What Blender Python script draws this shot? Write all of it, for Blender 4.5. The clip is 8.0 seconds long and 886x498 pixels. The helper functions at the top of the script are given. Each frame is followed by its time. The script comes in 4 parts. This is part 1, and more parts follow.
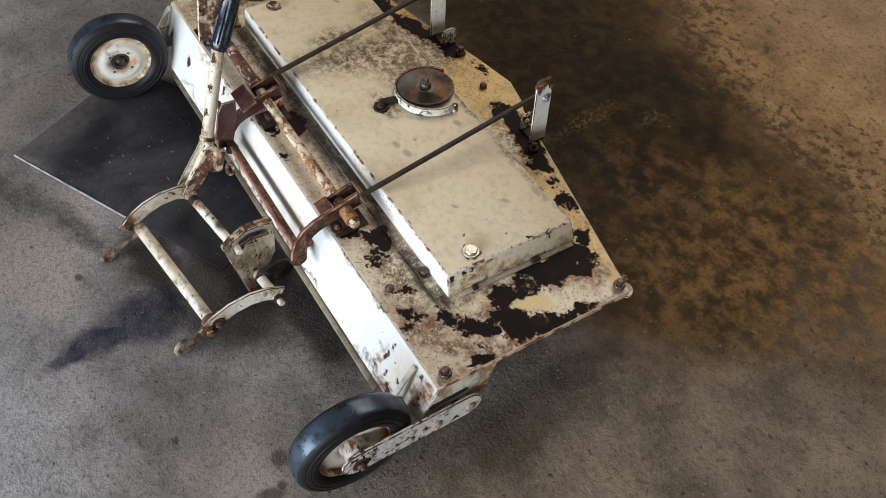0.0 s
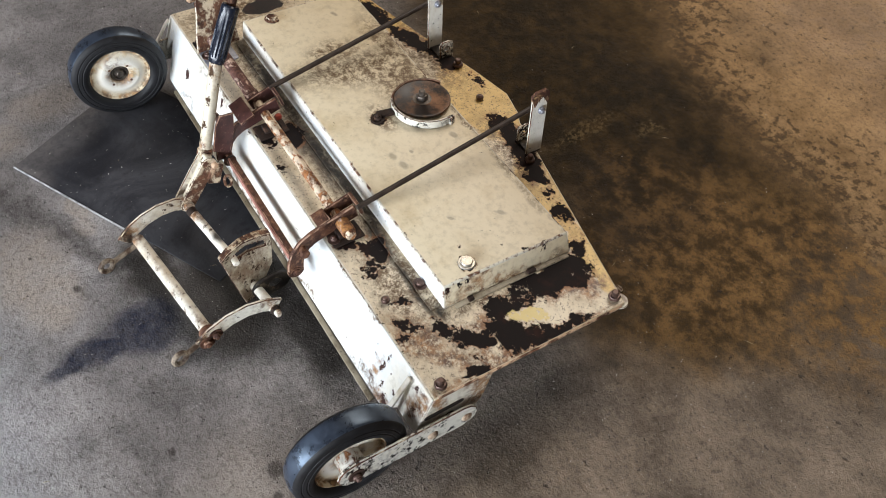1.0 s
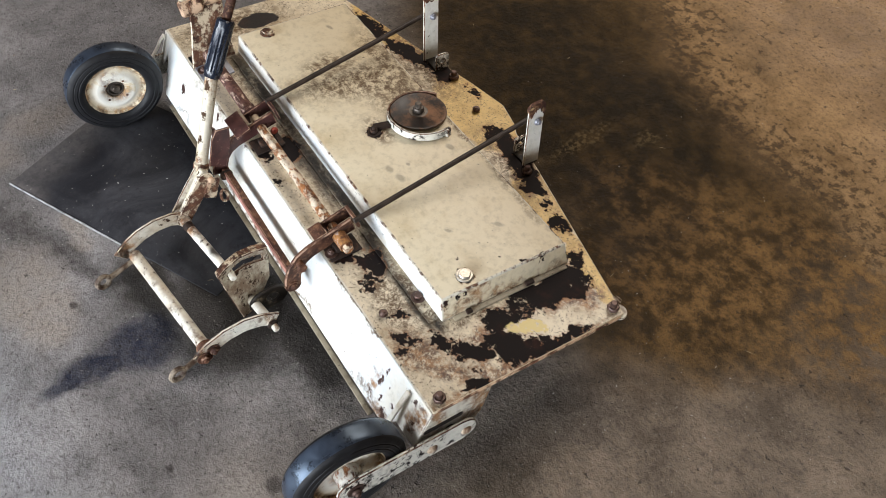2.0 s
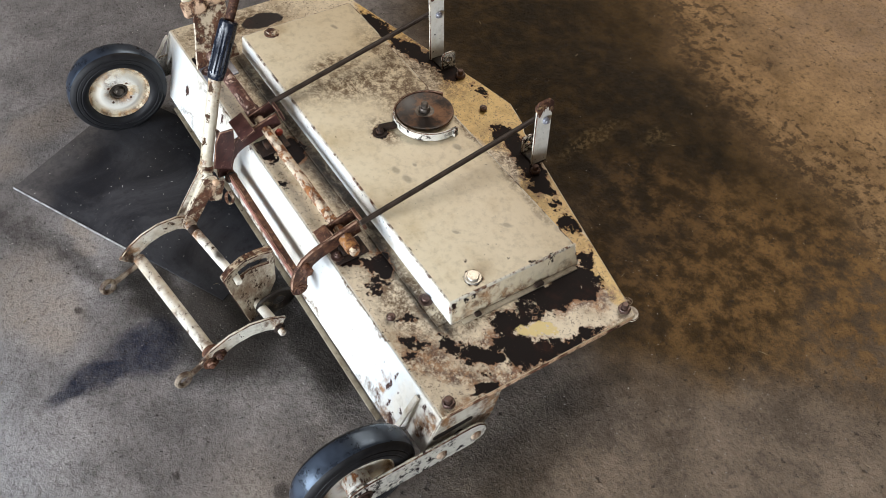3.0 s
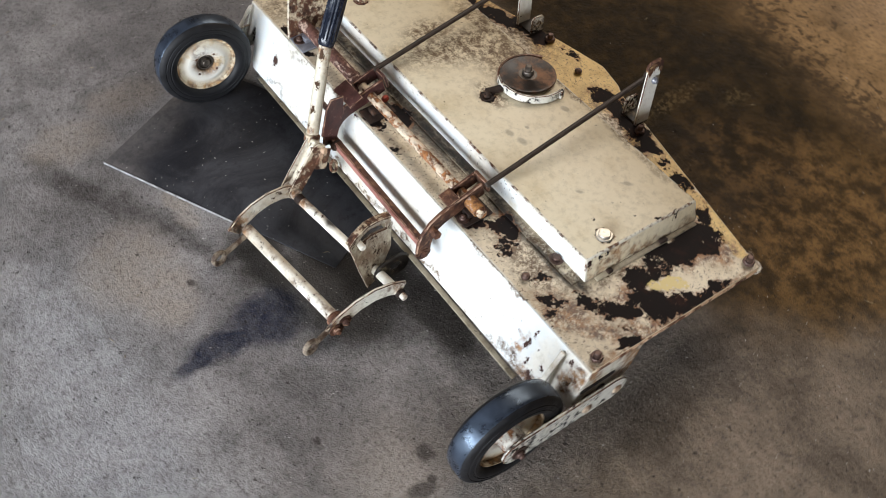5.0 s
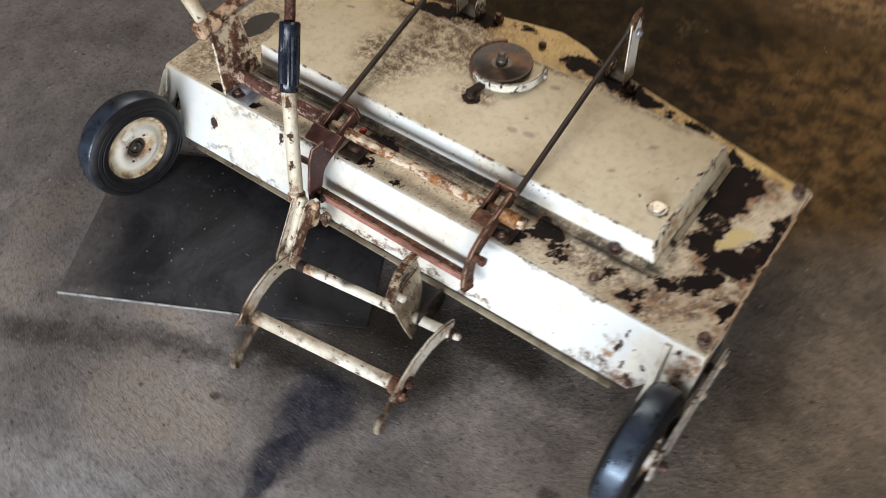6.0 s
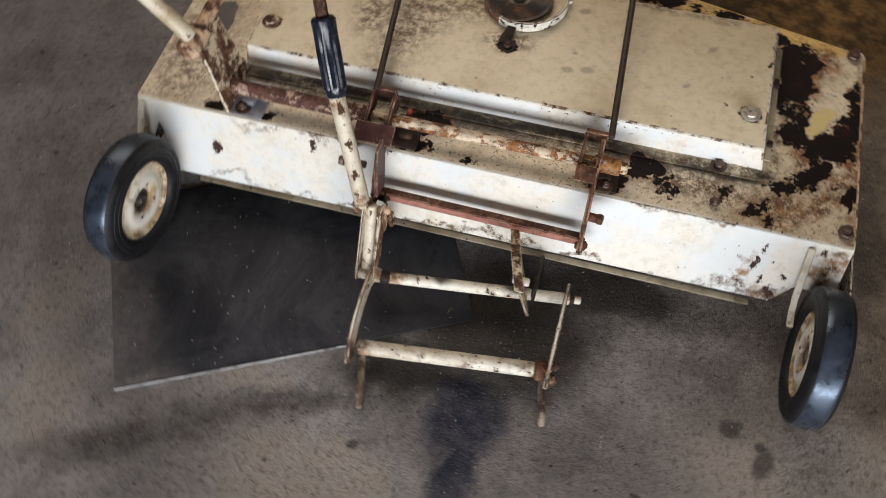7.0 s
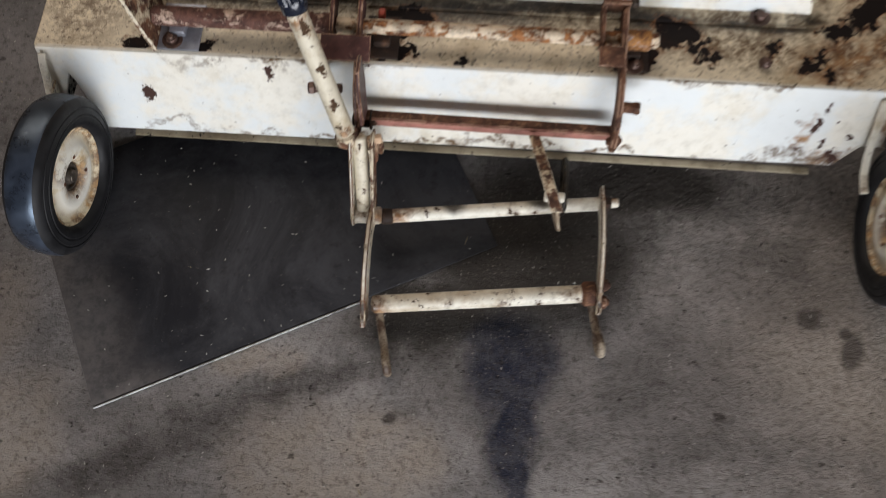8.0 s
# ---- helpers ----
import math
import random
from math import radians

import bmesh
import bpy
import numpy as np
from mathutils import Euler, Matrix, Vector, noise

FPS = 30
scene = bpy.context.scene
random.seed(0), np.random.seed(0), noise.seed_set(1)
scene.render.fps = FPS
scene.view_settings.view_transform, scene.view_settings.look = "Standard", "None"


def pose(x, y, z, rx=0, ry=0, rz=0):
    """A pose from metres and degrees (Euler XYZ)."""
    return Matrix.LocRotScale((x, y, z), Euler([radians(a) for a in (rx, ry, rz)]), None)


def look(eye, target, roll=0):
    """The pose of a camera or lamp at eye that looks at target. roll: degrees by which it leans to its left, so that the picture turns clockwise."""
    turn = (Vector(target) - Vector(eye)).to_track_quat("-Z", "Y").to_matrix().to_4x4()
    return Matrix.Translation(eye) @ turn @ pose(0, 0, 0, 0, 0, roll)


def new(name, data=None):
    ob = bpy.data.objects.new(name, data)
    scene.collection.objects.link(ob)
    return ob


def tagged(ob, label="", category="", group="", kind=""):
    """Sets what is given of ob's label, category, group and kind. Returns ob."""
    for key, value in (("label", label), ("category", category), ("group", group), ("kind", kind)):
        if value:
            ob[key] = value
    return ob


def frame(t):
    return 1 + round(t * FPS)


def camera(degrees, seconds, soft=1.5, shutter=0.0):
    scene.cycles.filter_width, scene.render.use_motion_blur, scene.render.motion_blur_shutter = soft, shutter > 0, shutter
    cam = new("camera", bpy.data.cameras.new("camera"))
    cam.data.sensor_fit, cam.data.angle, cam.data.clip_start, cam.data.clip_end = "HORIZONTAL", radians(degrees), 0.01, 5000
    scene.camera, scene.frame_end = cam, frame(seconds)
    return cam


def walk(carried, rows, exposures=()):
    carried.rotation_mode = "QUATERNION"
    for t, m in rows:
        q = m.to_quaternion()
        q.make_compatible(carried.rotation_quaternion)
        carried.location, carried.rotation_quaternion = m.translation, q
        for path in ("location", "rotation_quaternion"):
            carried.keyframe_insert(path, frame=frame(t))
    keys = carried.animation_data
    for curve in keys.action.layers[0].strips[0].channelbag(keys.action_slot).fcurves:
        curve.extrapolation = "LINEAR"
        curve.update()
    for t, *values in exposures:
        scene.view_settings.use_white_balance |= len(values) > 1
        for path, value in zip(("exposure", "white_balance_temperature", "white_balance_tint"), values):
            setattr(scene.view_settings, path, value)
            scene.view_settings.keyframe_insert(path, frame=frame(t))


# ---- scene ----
cam = camera(51.8, 8.0, soft=0.75, shutter=0.5)
PATH = [
    (0, (1.63, -0.369, 1.356), (0.599, 0.307, -0.218), 2.1),
    (0.5, (1.633, -0.364, 1.361), (0.597, 0.311, -0.211), 2.1),
    (1, (1.637, -0.36, 1.364), (0.589, 0.319, -0.198), 1.8),
    (1.5, (1.635, -0.36, 1.365), (0.577, 0.336, -0.183), 1.9),
    (3, (1.617, -0.345, 1.349), (0.549, 0.329, -0.201), 0.2),
    (3.5, (1.592, -0.355, 1.345), (0.527, 0.31, -0.212), 0.8),
    (4, (1.562, -0.367, 1.321), (0.513, 0.263, -0.262), 2.3),
    (4.3, (1.532, -0.383, 1.329), (0.528, 0.233, -0.287), 3.8),
    (4.5, (1.539, -0.427, 1.318), (0.516, 0.208, -0.279), 3.4),
    (4.7, (1.526, -0.496, 1.34), (0.503, 0.167, -0.245), 2.5),
    (5.8, (1.272, -0.729, 1.328), (0.477, 0.214, -0.246), -0.3),
    (6, (1.184, -0.691, 1.264), (0.425, 0.235, -0.339), -4.0),
    (6.2, (1.117, -0.655, 1.25), (0.381, 0.213, -0.395), -9.3),
    (6.5, (0.976, -0.674, 1.234), (0.365, 0.202, -0.457), -7.6),
    (6.8, (0.832, -0.689, 1.23), (0.396, 0.209, -0.502), -4.1),
    (7, (0.718, -0.72, 1.26), (0.415, 0.202, -0.489), -3.0),
    (7.2, (0.636, -0.72, 1.272), (0.456, 0.198, -0.496), -1.1),
    (7.5, (0.591, -0.7, 1.233), (0.522, 0.195, -0.555), 1.8),
    (7.8, (0.58, -0.591, 1.163), (0.502, 0.125, -0.703), -1.6),
    (8, (0.568, -0.561, 1.11), (0.467, 0.101, -0.775), -4.5),
]
walk(cam, [(t, look(eye, target, roll)) for t, eye, target, roll in PATH],
     exposures=[(0, -0.23, 6600, 13), (0.5, -0.20, 6600, 13), (1, 0.08, 6600, 13), (1.5, 0.09, 6600, 13), (3, 0.0, 6600, 13), (4.5, -0.05, 6600, 13), (6, -0.30, 6900, 14), (6.5, -0.62, 7200, 16), (7.5, -0.57, 7200, 17), (8, -0.70, 7050, 16)])

# ---- light: daylight through the wide open workshop door and an assumed, unseen skylight, the rest is bounce ----
world = bpy.data.worlds.new("sky")
scene.world = world
world.use_nodes = True
wn = world.node_tree
sky = wn.nodes.new("ShaderNodeTexSky")
sky.sky_type, sky.sun_disc = "NISHITA", False
sky.sun_elevation, sky.sun_rotation = radians(40), radians(20)
wn.links.new(sky.outputs[0], wn.nodes["Background"].inputs[0])
wn.nodes["Background"].inputs[1].default_value = 0.10

DOOR_Y = -4.2
lamp = bpy.data.lights.new("door_daylight", "AREA")
lamp.shape, lamp.size, lamp.size_y = "RECTANGLE", 6.2, 1.2
lamp.energy, lamp.color = 520, (0.83, 0.92, 1.0)
new("door_daylight", lamp).matrix_world = look((2.4, DOOR_Y + 0.02, 1.05), (2.4, 0, 1.05))
# Skylight out of view, assumed for the soft light from above.
roof = bpy.data.lights.new("skylight_daylight", "AREA")
roof.shape, roof.size, roof.size_y = "RECTANGLE", 3.0, 2.2
roof.energy, roof.color = 110, (1.0, 0.91, 0.77)
SKY_X, SKY_Y = -0.6, 2.4
new("skylight_daylight", roof).matrix_world = look((SKY_X, SKY_Y, 2.86), (SKY_X, SKY_Y, 0))


# ---- materials ----
class Nodes:
    """A short way to wire a node material."""

    def __init__(self, name, rough=0.5, metal=0.0, spec=0.5):
        self.mat = bpy.data.materials.new(name)
        self.mat.use_nodes = True
        self.t = self.mat.node_tree
        self.bsdf = self.t.nodes["Principled BSDF"]
        self.set(self.bsdf, "Roughness", rough)
        self.set(self.bsdf, "Metallic", metal)
        self.set(self.bsdf, "Specular IOR Level", spec)
        self.co = self.t.nodes.new("ShaderNodeTexCoord").outputs["Object"]

    def set(self, node, key, value):
        socket = node.inputs[key]
        if isinstance(value, bpy.types.NodeSocket):
            self.t.links.new(value, socket)
        else:
            socket.default_value = value

    def noise(self, scale, detail=5.0, rough=0.6, co=None, distort=0.0):
        n = self.t.nodes.new("ShaderNodeTexNoise")
        self.set(n, "Vector", co or self.co)
        self.set(n, "Scale", scale)
        self.set(n, "Detail", detail)
        self.set(n, "Roughness", rough)
        self.set(n, "Distortion", distort)
        return n.outputs[0]

    def noise_vec(self, scale, detail=3.0):
        n = self.t.nodes.new("ShaderNodeTexNoise")
        self.set(n, "Vector", self.co)
        self.set(n, "Scale", scale)
        self.set(n, "Detail", detail)
        self.set(n, "Roughness", 0.62)
        return n.outputs[1]

    def ramp(self, value, lo, hi, a=0.0, b=1.0):
        n = self.t.nodes.new("ShaderNodeMapRange")
        n.interpolation_type = "SMOOTHSTEP"
        for i, v in enumerate((value, lo, hi, a, b)):
            self.set(n, i, v)
        return n.outputs[0]

    def math(self, op, a, b=0.0):
        n = self.t.nodes.new("ShaderNodeMath")
        n.operation = op
        self.set(n, 0, a)
        self.set(n, 1, b)
        return n.outputs[0]

    def vec(self, op, a, b=(0, 0, 0), out=0):
        n = self.t.nodes.new("ShaderNodeVectorMath")
        n.operation = op
        self.set(n, 0, a)
        if op == "SCALE":
            self.set(n, 3, b)
        else:
            self.set(n, 1, b)
        return n.outputs[out]

    def mix(self, f, a, b):
        n = self.t.nodes.new("ShaderNodeMix")
        n.data_type = "RGBA"
        for i, v in ((0, f), (6, a), (7, b)):
            self.set(n, i, (*v, 1) if isinstance(v, tuple) else v)
        return n.outputs[2]

    def warped(self, scale, amount, detail=4.0):
        """The coordinates, shaken by noise."""
        shake = self.vec("SUBTRACT", self.noise_vec(scale, detail), (0.5, 0.5, 0.5))
        return self.vec("ADD", self.co, self.vec("SCALE", shake, amount))

    def blobs(self, co, spots, soft=0.12):
        """1 inside any of the ellipses (x, y, rx, ry, degrees), seen along z."""
        return self.ramp(self.nearest(co, spots), 1 - soft, 1 + soft, 1.0, 0.0)

    def nearest(self, co, spots):
        far = None
        for x, y, rx, ry, a in spots:
            m = self.t.nodes.new("ShaderNodeMapping")
            m.vector_type = "TEXTURE"
            self.set(m, "Vector", co)
            self.set(m, "Location", (x, y, 0))
            self.set(m, "Rotation", (0, 0, radians(a)))
            self.set(m, "Scale", (rx, ry, 50))
            d = self.vec("LENGTH", m.outputs[0], out=1)
            far = d if far is None else self.math("MINIMUM", far, d)
        return far

    def bump(self, height, strength, metres):
        n = self.t.nodes.new("ShaderNodeBump")
        self.set(n, "Strength", strength)
        self.set(n, "Distance", metres)
        self.set(n, "Height", height)
        self.set(self.bsdf, "Normal", n.outputs[0])

    def done(self, color=None, rough=None, metal=None):
        if color is not None:
            self.set(self.bsdf, "Base Color", (*color, 1) if isinstance(color, tuple) else color)
        if rough is not None:
            self.set(self.bsdf, "Roughness", rough)
        if metal is not None:
            self.set(self.bsdf, "Metallic", metal)
        return self.mat


RUST_DARK, BARE = (0.045, 0.018, 0.013), (0.014, 0.0105, 0.010)


def old_paint(name, base, dirty, dirt=0.5, chips=0.30, rust=0.30, specks=0.3, bare=(), grime=(), yellow=(), rusty=(), light=(), smudge=(), oily=(), worn=(), rough=0.42, ragged=0.05, halo=0.012, chip_scale=38, freckles=0.0, under=None, tint=None):
    """Old brushed paint on sheet steel: dirt in clouds, chips down to brown steel, rust stains, and the given bare or grimy places."""
    n = Nodes(name, rough)
    cloud = n.noise(7, 6, 0.65)
    smear = n.noise(26, 8, 0.75)
    fine = n.noise(70, 6, 0.7)
    col = n.mix(n.ramp(cloud, 0.62 - 0.3 * dirt, 0.78), base, dirty)
    col = n.mix(n.ramp(smear, 0.50, 0.72, 0, 0.25 + 0.6 * dirt), col, dirty)
    col = n.mix(n.ramp(fine, 0.45, 0.75, 0, 0.15 + 0.4 * dirt), col, tuple(0.5 * c for c in dirty))
    if tint:
        col = n.mix(n.ramp(n.noise(9, 5, 0.65), 0.42, 0.60, 0, 0.8), col, tint)
    if yellow:
        y = n.blobs(n.warped(30, 0.035), yellow)
        col = n.mix(y, col, n.mix(n.ramp(smear, 0.4, 0.65), (0.74, 0.52, 0.19), (0.56, 0.36, 0.115)))
    if rusty:
        r = n.blobs(n.warped(22, 0.07), rusty, 0.5)
        r = n.math("MULTIPLY", r, n.ramp(n.noise(84, 10, 0.84), 0.40, 0.54))
        col = n.mix(r, col, n.mix(n.ramp(n.noise(60, 6, 0.7), 0.36, 0.62), (0.080, 0.030, 0.014), (0.38, 0.200, 0.088)))
    if grime:
        g = n.blobs(n.warped(14, 0.05), grime, 0.7)
        g = n.math("MULTIPLY", g, n.ramp(n.noise(66, 10, 0.86), 0.42, 0.56))
        col = n.mix(g, col, (0.118, 0.066, 0.027))
    if oily:
        o = n.blobs(n.warped(18, 0.022, 6), oily, 0.6)
        o = n.math("MULTIPLY", o, n.ramp(n.noise(40, 7, 0.72, co=n.vec("MULTIPLY", n.co, (0.4, 1, 1))), 0.36, 0.52, 0.45, 1.0))
        col = n.mix(n.math("MULTIPLY", o, 0.94), col, (0.020, 0.015, 0.011))
    stain = n.ramp(n.noise(24, 7, 0.7), 0.72 - 0.3 * rust, 0.80 - 0.2 * rust)
    col = n.mix(n.math("MULTIPLY", stain, 0.8), col, (0.15, 0.080, 0.042))
    chip = n.ramp(n.noise(chip_scale, 8, 0.72), 0.80 - 0.4 * chips, 0.815 - 0.4 * chips)
    chip = n.math("MULTIPLY", chip, n.ramp(n.noise(11, 4, 0.6), 0.40, 0.50))
    chip = n.math("MAXIMUM", chip, n.math("MULTIPLY", n.ramp(n.noise(150, 3, 0.6), 0.80 - 0.3 * specks, 0.83 - 0.3 * specks), n.ramp(cloud, 0.40, 0.55)))
    if freckles:
        col = n.mix(n.ramp(n.noise(190, 5, 0.75), 0.555, 0.62, 0, freckles), col, (0.105, 0.062, 0.036))
    if bare:
        torn = n.vec("SCALE", n.vec("SUBTRACT", n.noise_vec(5 / ragged, 7), (0.5, 0.5, 0.5)), 0.8 * ragged)
        torn_co = n.vec("ADD", n.warped(1.3 / ragged, 1.5 * ragged, 7), torn)
        away = n.nearest(torn_co, bare)
        big = n.ramp(away, 0.94, 1.06, 1.0, 0.0)
        ring = n.ramp(away, 1.0, 1.0 + 30 * halo, 1.0, 0.0)
        col = n.mix(n.math("MULTIPLY", ring, n.ramp(n.noise(50, 6, 0.7), 0.40, 0.60, 0, 0.9)), col, (0.26, 0.105, 0.036))
        clump = n.ramp(n.noise(21, 5, 0.6), 0.46, 0.64, 0.72, 0.53)
        flakes = n.ramp(n.math("SUBTRACT", n.noise(150, 8, 0.75, distort=0.8), clump), 0.0, 0.02, 1.0, 0.05)
        chip = n.math("MAXIMUM", chip, n.math("MULTIPLY", big, flakes if ragged > 0.03 else 1.0))
    col = n.mix(chip, col, under if under else n.mix(n.ramp(n.noise(30, 6), 0.5, 0.85), BARE, RUST_DARK))
    if worn:
        col = n.mix(n.blobs(n.warped(34, 0.026, 6), worn, 0.06), col, n.mix(n.ramp(smear, 0.45, 0.7), BARE, RUST_DARK))
    if light:
        l = n.blobs(n.warped(55, 0.030, 7), light, 0.1)
        l = n.math("MULTIPLY", l, n.ramp(n.noise(80, 6, 0.7), 0.40, 0.46))
        col = n.mix(l, col, (0.72, 0.58, 0.25))
    if smudge:
        m = n.blobs(n.warped(60, 0.010), smudge, 0.5)
        col = n.mix(n.math("MULTIPLY", m, 0.5), col, (0.15, 0.125, 0.09))
    n.bump(n.math("ADD", n.math("MULTIPLY", chip, -1.0), n.math("MULTIPLY", fine, 0.6)), 0.55, 0.0012)
    n.set(n.bsdf, "Specular IOR Level", n.ramp(chip, 0, 1, 0.45, 0.10))
    return n.done(col, n.mix(chip, (rough,) * 3, (0.70,) * 3))


def rusted(name, paint=None, amount=0.5, rough=0.75):
    """Rusted steel, brown over nearly black, with remains of paint where paint is given."""
    n = Nodes(name, rough, 0.0, 0.25)
    col = n.mix(n.ramp(n.noise(30, 7, 0.7), 0.35, 0.68), (0.040, 0.018, 0.013), (0.150, 0.066, 0.038))
    col = n.mix(n.ramp(n.noise(110, 5, 0.7), 0.48, 0.72), col, (0.25, 0.130, 0.075))
    flake = n.noise(48, 8, 0.72)
    if paint:
        col = n.mix(n.ramp(flake, 0.28 + 0.4 * amount, 0.40 + 0.4 * amount), col, paint)
    n.bump(n.math("ADD", flake, n.noise(160, 3)), 0.6, 0.0012)
    return n.done(col)


def flaking(name, paint, bare, dark=(0.085, 0.032, 0.016), rust=(0.40, 0.165, 0.060)):
    """Remains of paint in long flakes on bright rust."""
    n = Nodes(name, 0.6, 0.0, 0.3)
    long = n.vec("MULTIPLY", n.warped(30, 0.02, 5), (0.55, 1.0, 1.0))
    flake = n.noise(70, 9, 0.74, co=long)
    col = n.mix(n.ramp(n.noise(90, 7, 0.72), 0.38, 0.62), dark, rust)
    left = n.ramp(flake, bare - 0.04, bare + 0.03)
    col = n.mix(left, col, n.mix(n.ramp(n.noise(34, 6, 0.7), 0.42, 0.66), paint, tuple(0.55 * c for c in paint)))
    n.bump(n.math("ADD", flake, left), 0.7, 0.0010)
    return n.done(col, n.mix(left, (0.72,) * 3, (0.48,) * 3))


def plain(name, color, rough=0.5, metal=0.0, scale=40, vary=0.5, bump=0.0, spec=0.5):
    n = Nodes(name, rough, metal, spec)
    dark = tuple(c * (1 - vary) for c in color)
    k = n.noise(scale, 6, 0.65)
    if bump:
        n.bump(k, 0.4, bump)
    return n.done(n.mix(n.ramp(k, 0.3, 0.7), dark, color), n.ramp(k, 0.3, 0.75, max(0.05, rough - 0.12), min(1, rough + 0.15)))


def mottled(name, dark, light, lo=0.45, hi=0.6, scale=30, rough=0.6, bump=0.0008):
    n = Nodes(name, rough, 0.0, 0.35)
    k = n.noise(scale, 8, 0.75)
    col = n.mix(n.ramp(k, lo, hi), dark, light)
    col = n.mix(n.ramp(n.noise(scale * 4, 4, 0.7), 0.55, 0.7, 0, 0.5), col, tuple(0.4 * c for c in dark))
    n.bump(k, 0.5, bump)
    return n.done(col, n.ramp(k, 0.3, 0.7, rough - 0.15, rough + 0.15))


def worn_primer(name, base, worn):
    n = Nodes(name, 0.55, 0.0, 0.4)
    k = n.noise(38, 8, 0.75)
    col = n.mix(n.ramp(k, 0.35, 0.62), tuple(0.5 * c for c in base), base)
    col = n.mix(n.ramp(n.noise(75, 7, 0.75), 0.56, 0.64, 0, 0.8), col, worn)
    n.bump(k, 0.5, 0.0008)
    return n.done(col, n.ramp(k, 0.3, 0.7, 0.42, 0.68))


def dusty_sheet():
    """Dark bluish sheet, smeared with dust and oil."""
    n = Nodes("dark_sheet", 0.6, 0.0, 0.20)
    smear = n.noise(6, 9, 0.72, distort=0.8)
    fine = n.noise(60, 7, 0.75)
    col = n.mix(n.ramp(smear, 0.38, 0.66), (0.018, 0.0185, 0.0225), (0.056, 0.057, 0.064))
    col = n.mix(n.ramp(fine, 0.52, 0.72, 0, 0.6), col, (0.016, 0.015, 0.016))
    col = n.mix(n.ramp(n.noise(170, 4, 0.7), 0.62, 0.74, 0, 0.35), col, (0.16, 0.15, 0.14))
    dust = n.blobs(n.warped(12, 0.07, 6), [(0.018, -0.262, 0.060, 0.22, 27), (0.12, -0.40, 0.06, 0.03, 27)], 0.8)
    col = n.mix(n.math("MULTIPLY", dust, n.ramp(fine, 0.40, 0.62, 0.85, 0.45)), col, (0.140, 0.126, 0.120))
    n.bump(n.math("ADD", fine, smear), 0.5, 0.0010)
    return n.done(col, n.ramp(smear, 0.35, 0.65, 0.42, 0.68))


def rim_material(name, y, z):
    """Cream rim paint, rusted round the hub and along the tyre, with a rusty smear over the hub."""
    n = Nodes(name, 0.42)
    p = n.vec("MULTIPLY", n.vec("SUBTRACT", n.warped(40, 0.012, 6), (0, y, z)), (0, 1, 1))
    r = n.vec("LENGTH", p, out=1)
    ring = n.math("MAXIMUM", n.ramp(r, 0.018, 0.036, 1.0, 0.0), n.ramp(r, 0.043, 0.059, 0.0, 1.0))
    smear = n.ramp(n.vec("LENGTH", n.vec("SUBTRACT", p, (0, -0.010, 0.034)), out=1), 0.006, 0.022, 1.0, 0.0)
    cloud = n.noise(38, 9, 0.72)
    yellowed = n.math("MAXIMUM", n.ramp(r, 0.034, 0.058, 0.0, 0.8), n.ramp(n.noise(18, 6, 0.7), 0.48, 0.66))
    col = n.mix(yellowed, (0.84, 0.81, 0.73), (0.68, 0.56, 0.36))
    rust = n.math("MAXIMUM", n.math("MULTIPLY", ring, n.ramp(cloud, 0.41, 0.54)), n.ramp(cloud, 0.63, 0.70))
    rust = n.math("MAXIMUM", rust, n.math("MULTIPLY", smear, n.ramp(cloud, 0.42, 0.56)))
    col = n.mix(n.math("MULTIPLY", rust, 0.9), col, n.mix(n.ramp(n.noise(70, 6, 0.7), 0.42, 0.62), (0.12, 0.050, 0.022), (0.46, 0.25, 0.095)))
    n.bump(cloud, 0.4, 0.0008)
    return n.done(col, n.mix(rust, (0.40,) * 3, (0.75,) * 3))


# places where the deck's paint is gone, (x, y, half width, half length, turn): its end, its back edge, its front strip
END_BARE = [
    (0.934, 0.374, 0.020, 0.012, -30), (0.968, 0.328, 0.033, 0.046, -4), (0.970, 0.258, 0.029, 0.056, -4), (0.974, 0.190, 0.020, 0.034, -10),
    (1.000, 0.156, 0.026, 0.018, -40), (1.036, 0.164, 0.032, 0.028, -20), (1.050, 0.206, 0.019, 0.046, -8), (1.060, 0.262, 0.010, 0.040, -4),
    (1.004, 0.108, 0.018, 0.032, -30), (0.968, 0.078, 0.014, 0.018, -45), (1.058, 0.088, 0.012, 0.024, -14),
]
BACK_BARE = [
    (0.480, 0.458, 0.020, 0.010, 0), (0.606, 0.432, 0.028, 0.016, 10), (0.655, 0.427, 0.034, 0.020, 0), (0.712, 0.420, 0.034, 0.022, 0), (0.756, 0.408, 0.028, 0.013, 0),
    (0.805, 0.398, 0.012, 0.007, 0), (0.853, 0.394, 0.026, 0.013, 10), (0.378, 0.436, 0.050, 0.024, 0), (0.311, 0.410, 0.050, 0.020, 10), (0.262, 0.392, 0.050, 0.014, 10), (0.196, 0.385, 0.060, 0.016, 0),
]
FRONT_BARE = [
    (0.932, 0.029, 0.009, 0.015, -25), (0.953, 0.014, 0.005, 0.008, 0), (0.886, 0.045, 0.011, 0.010, 0),
    (0.770, 0.063, 0.030, 0.022, 20), (0.808, 0.030, 0.010, 0.014, 10), (0.802, 0.050, 0.014, 0.008, 40), (0.520, 0.008, 0.010, 0.006, 10), (0.204, 0.016, 0.016, 0.009, 20), (0.128, 0.012, 0.018, 0.015, 0),
]
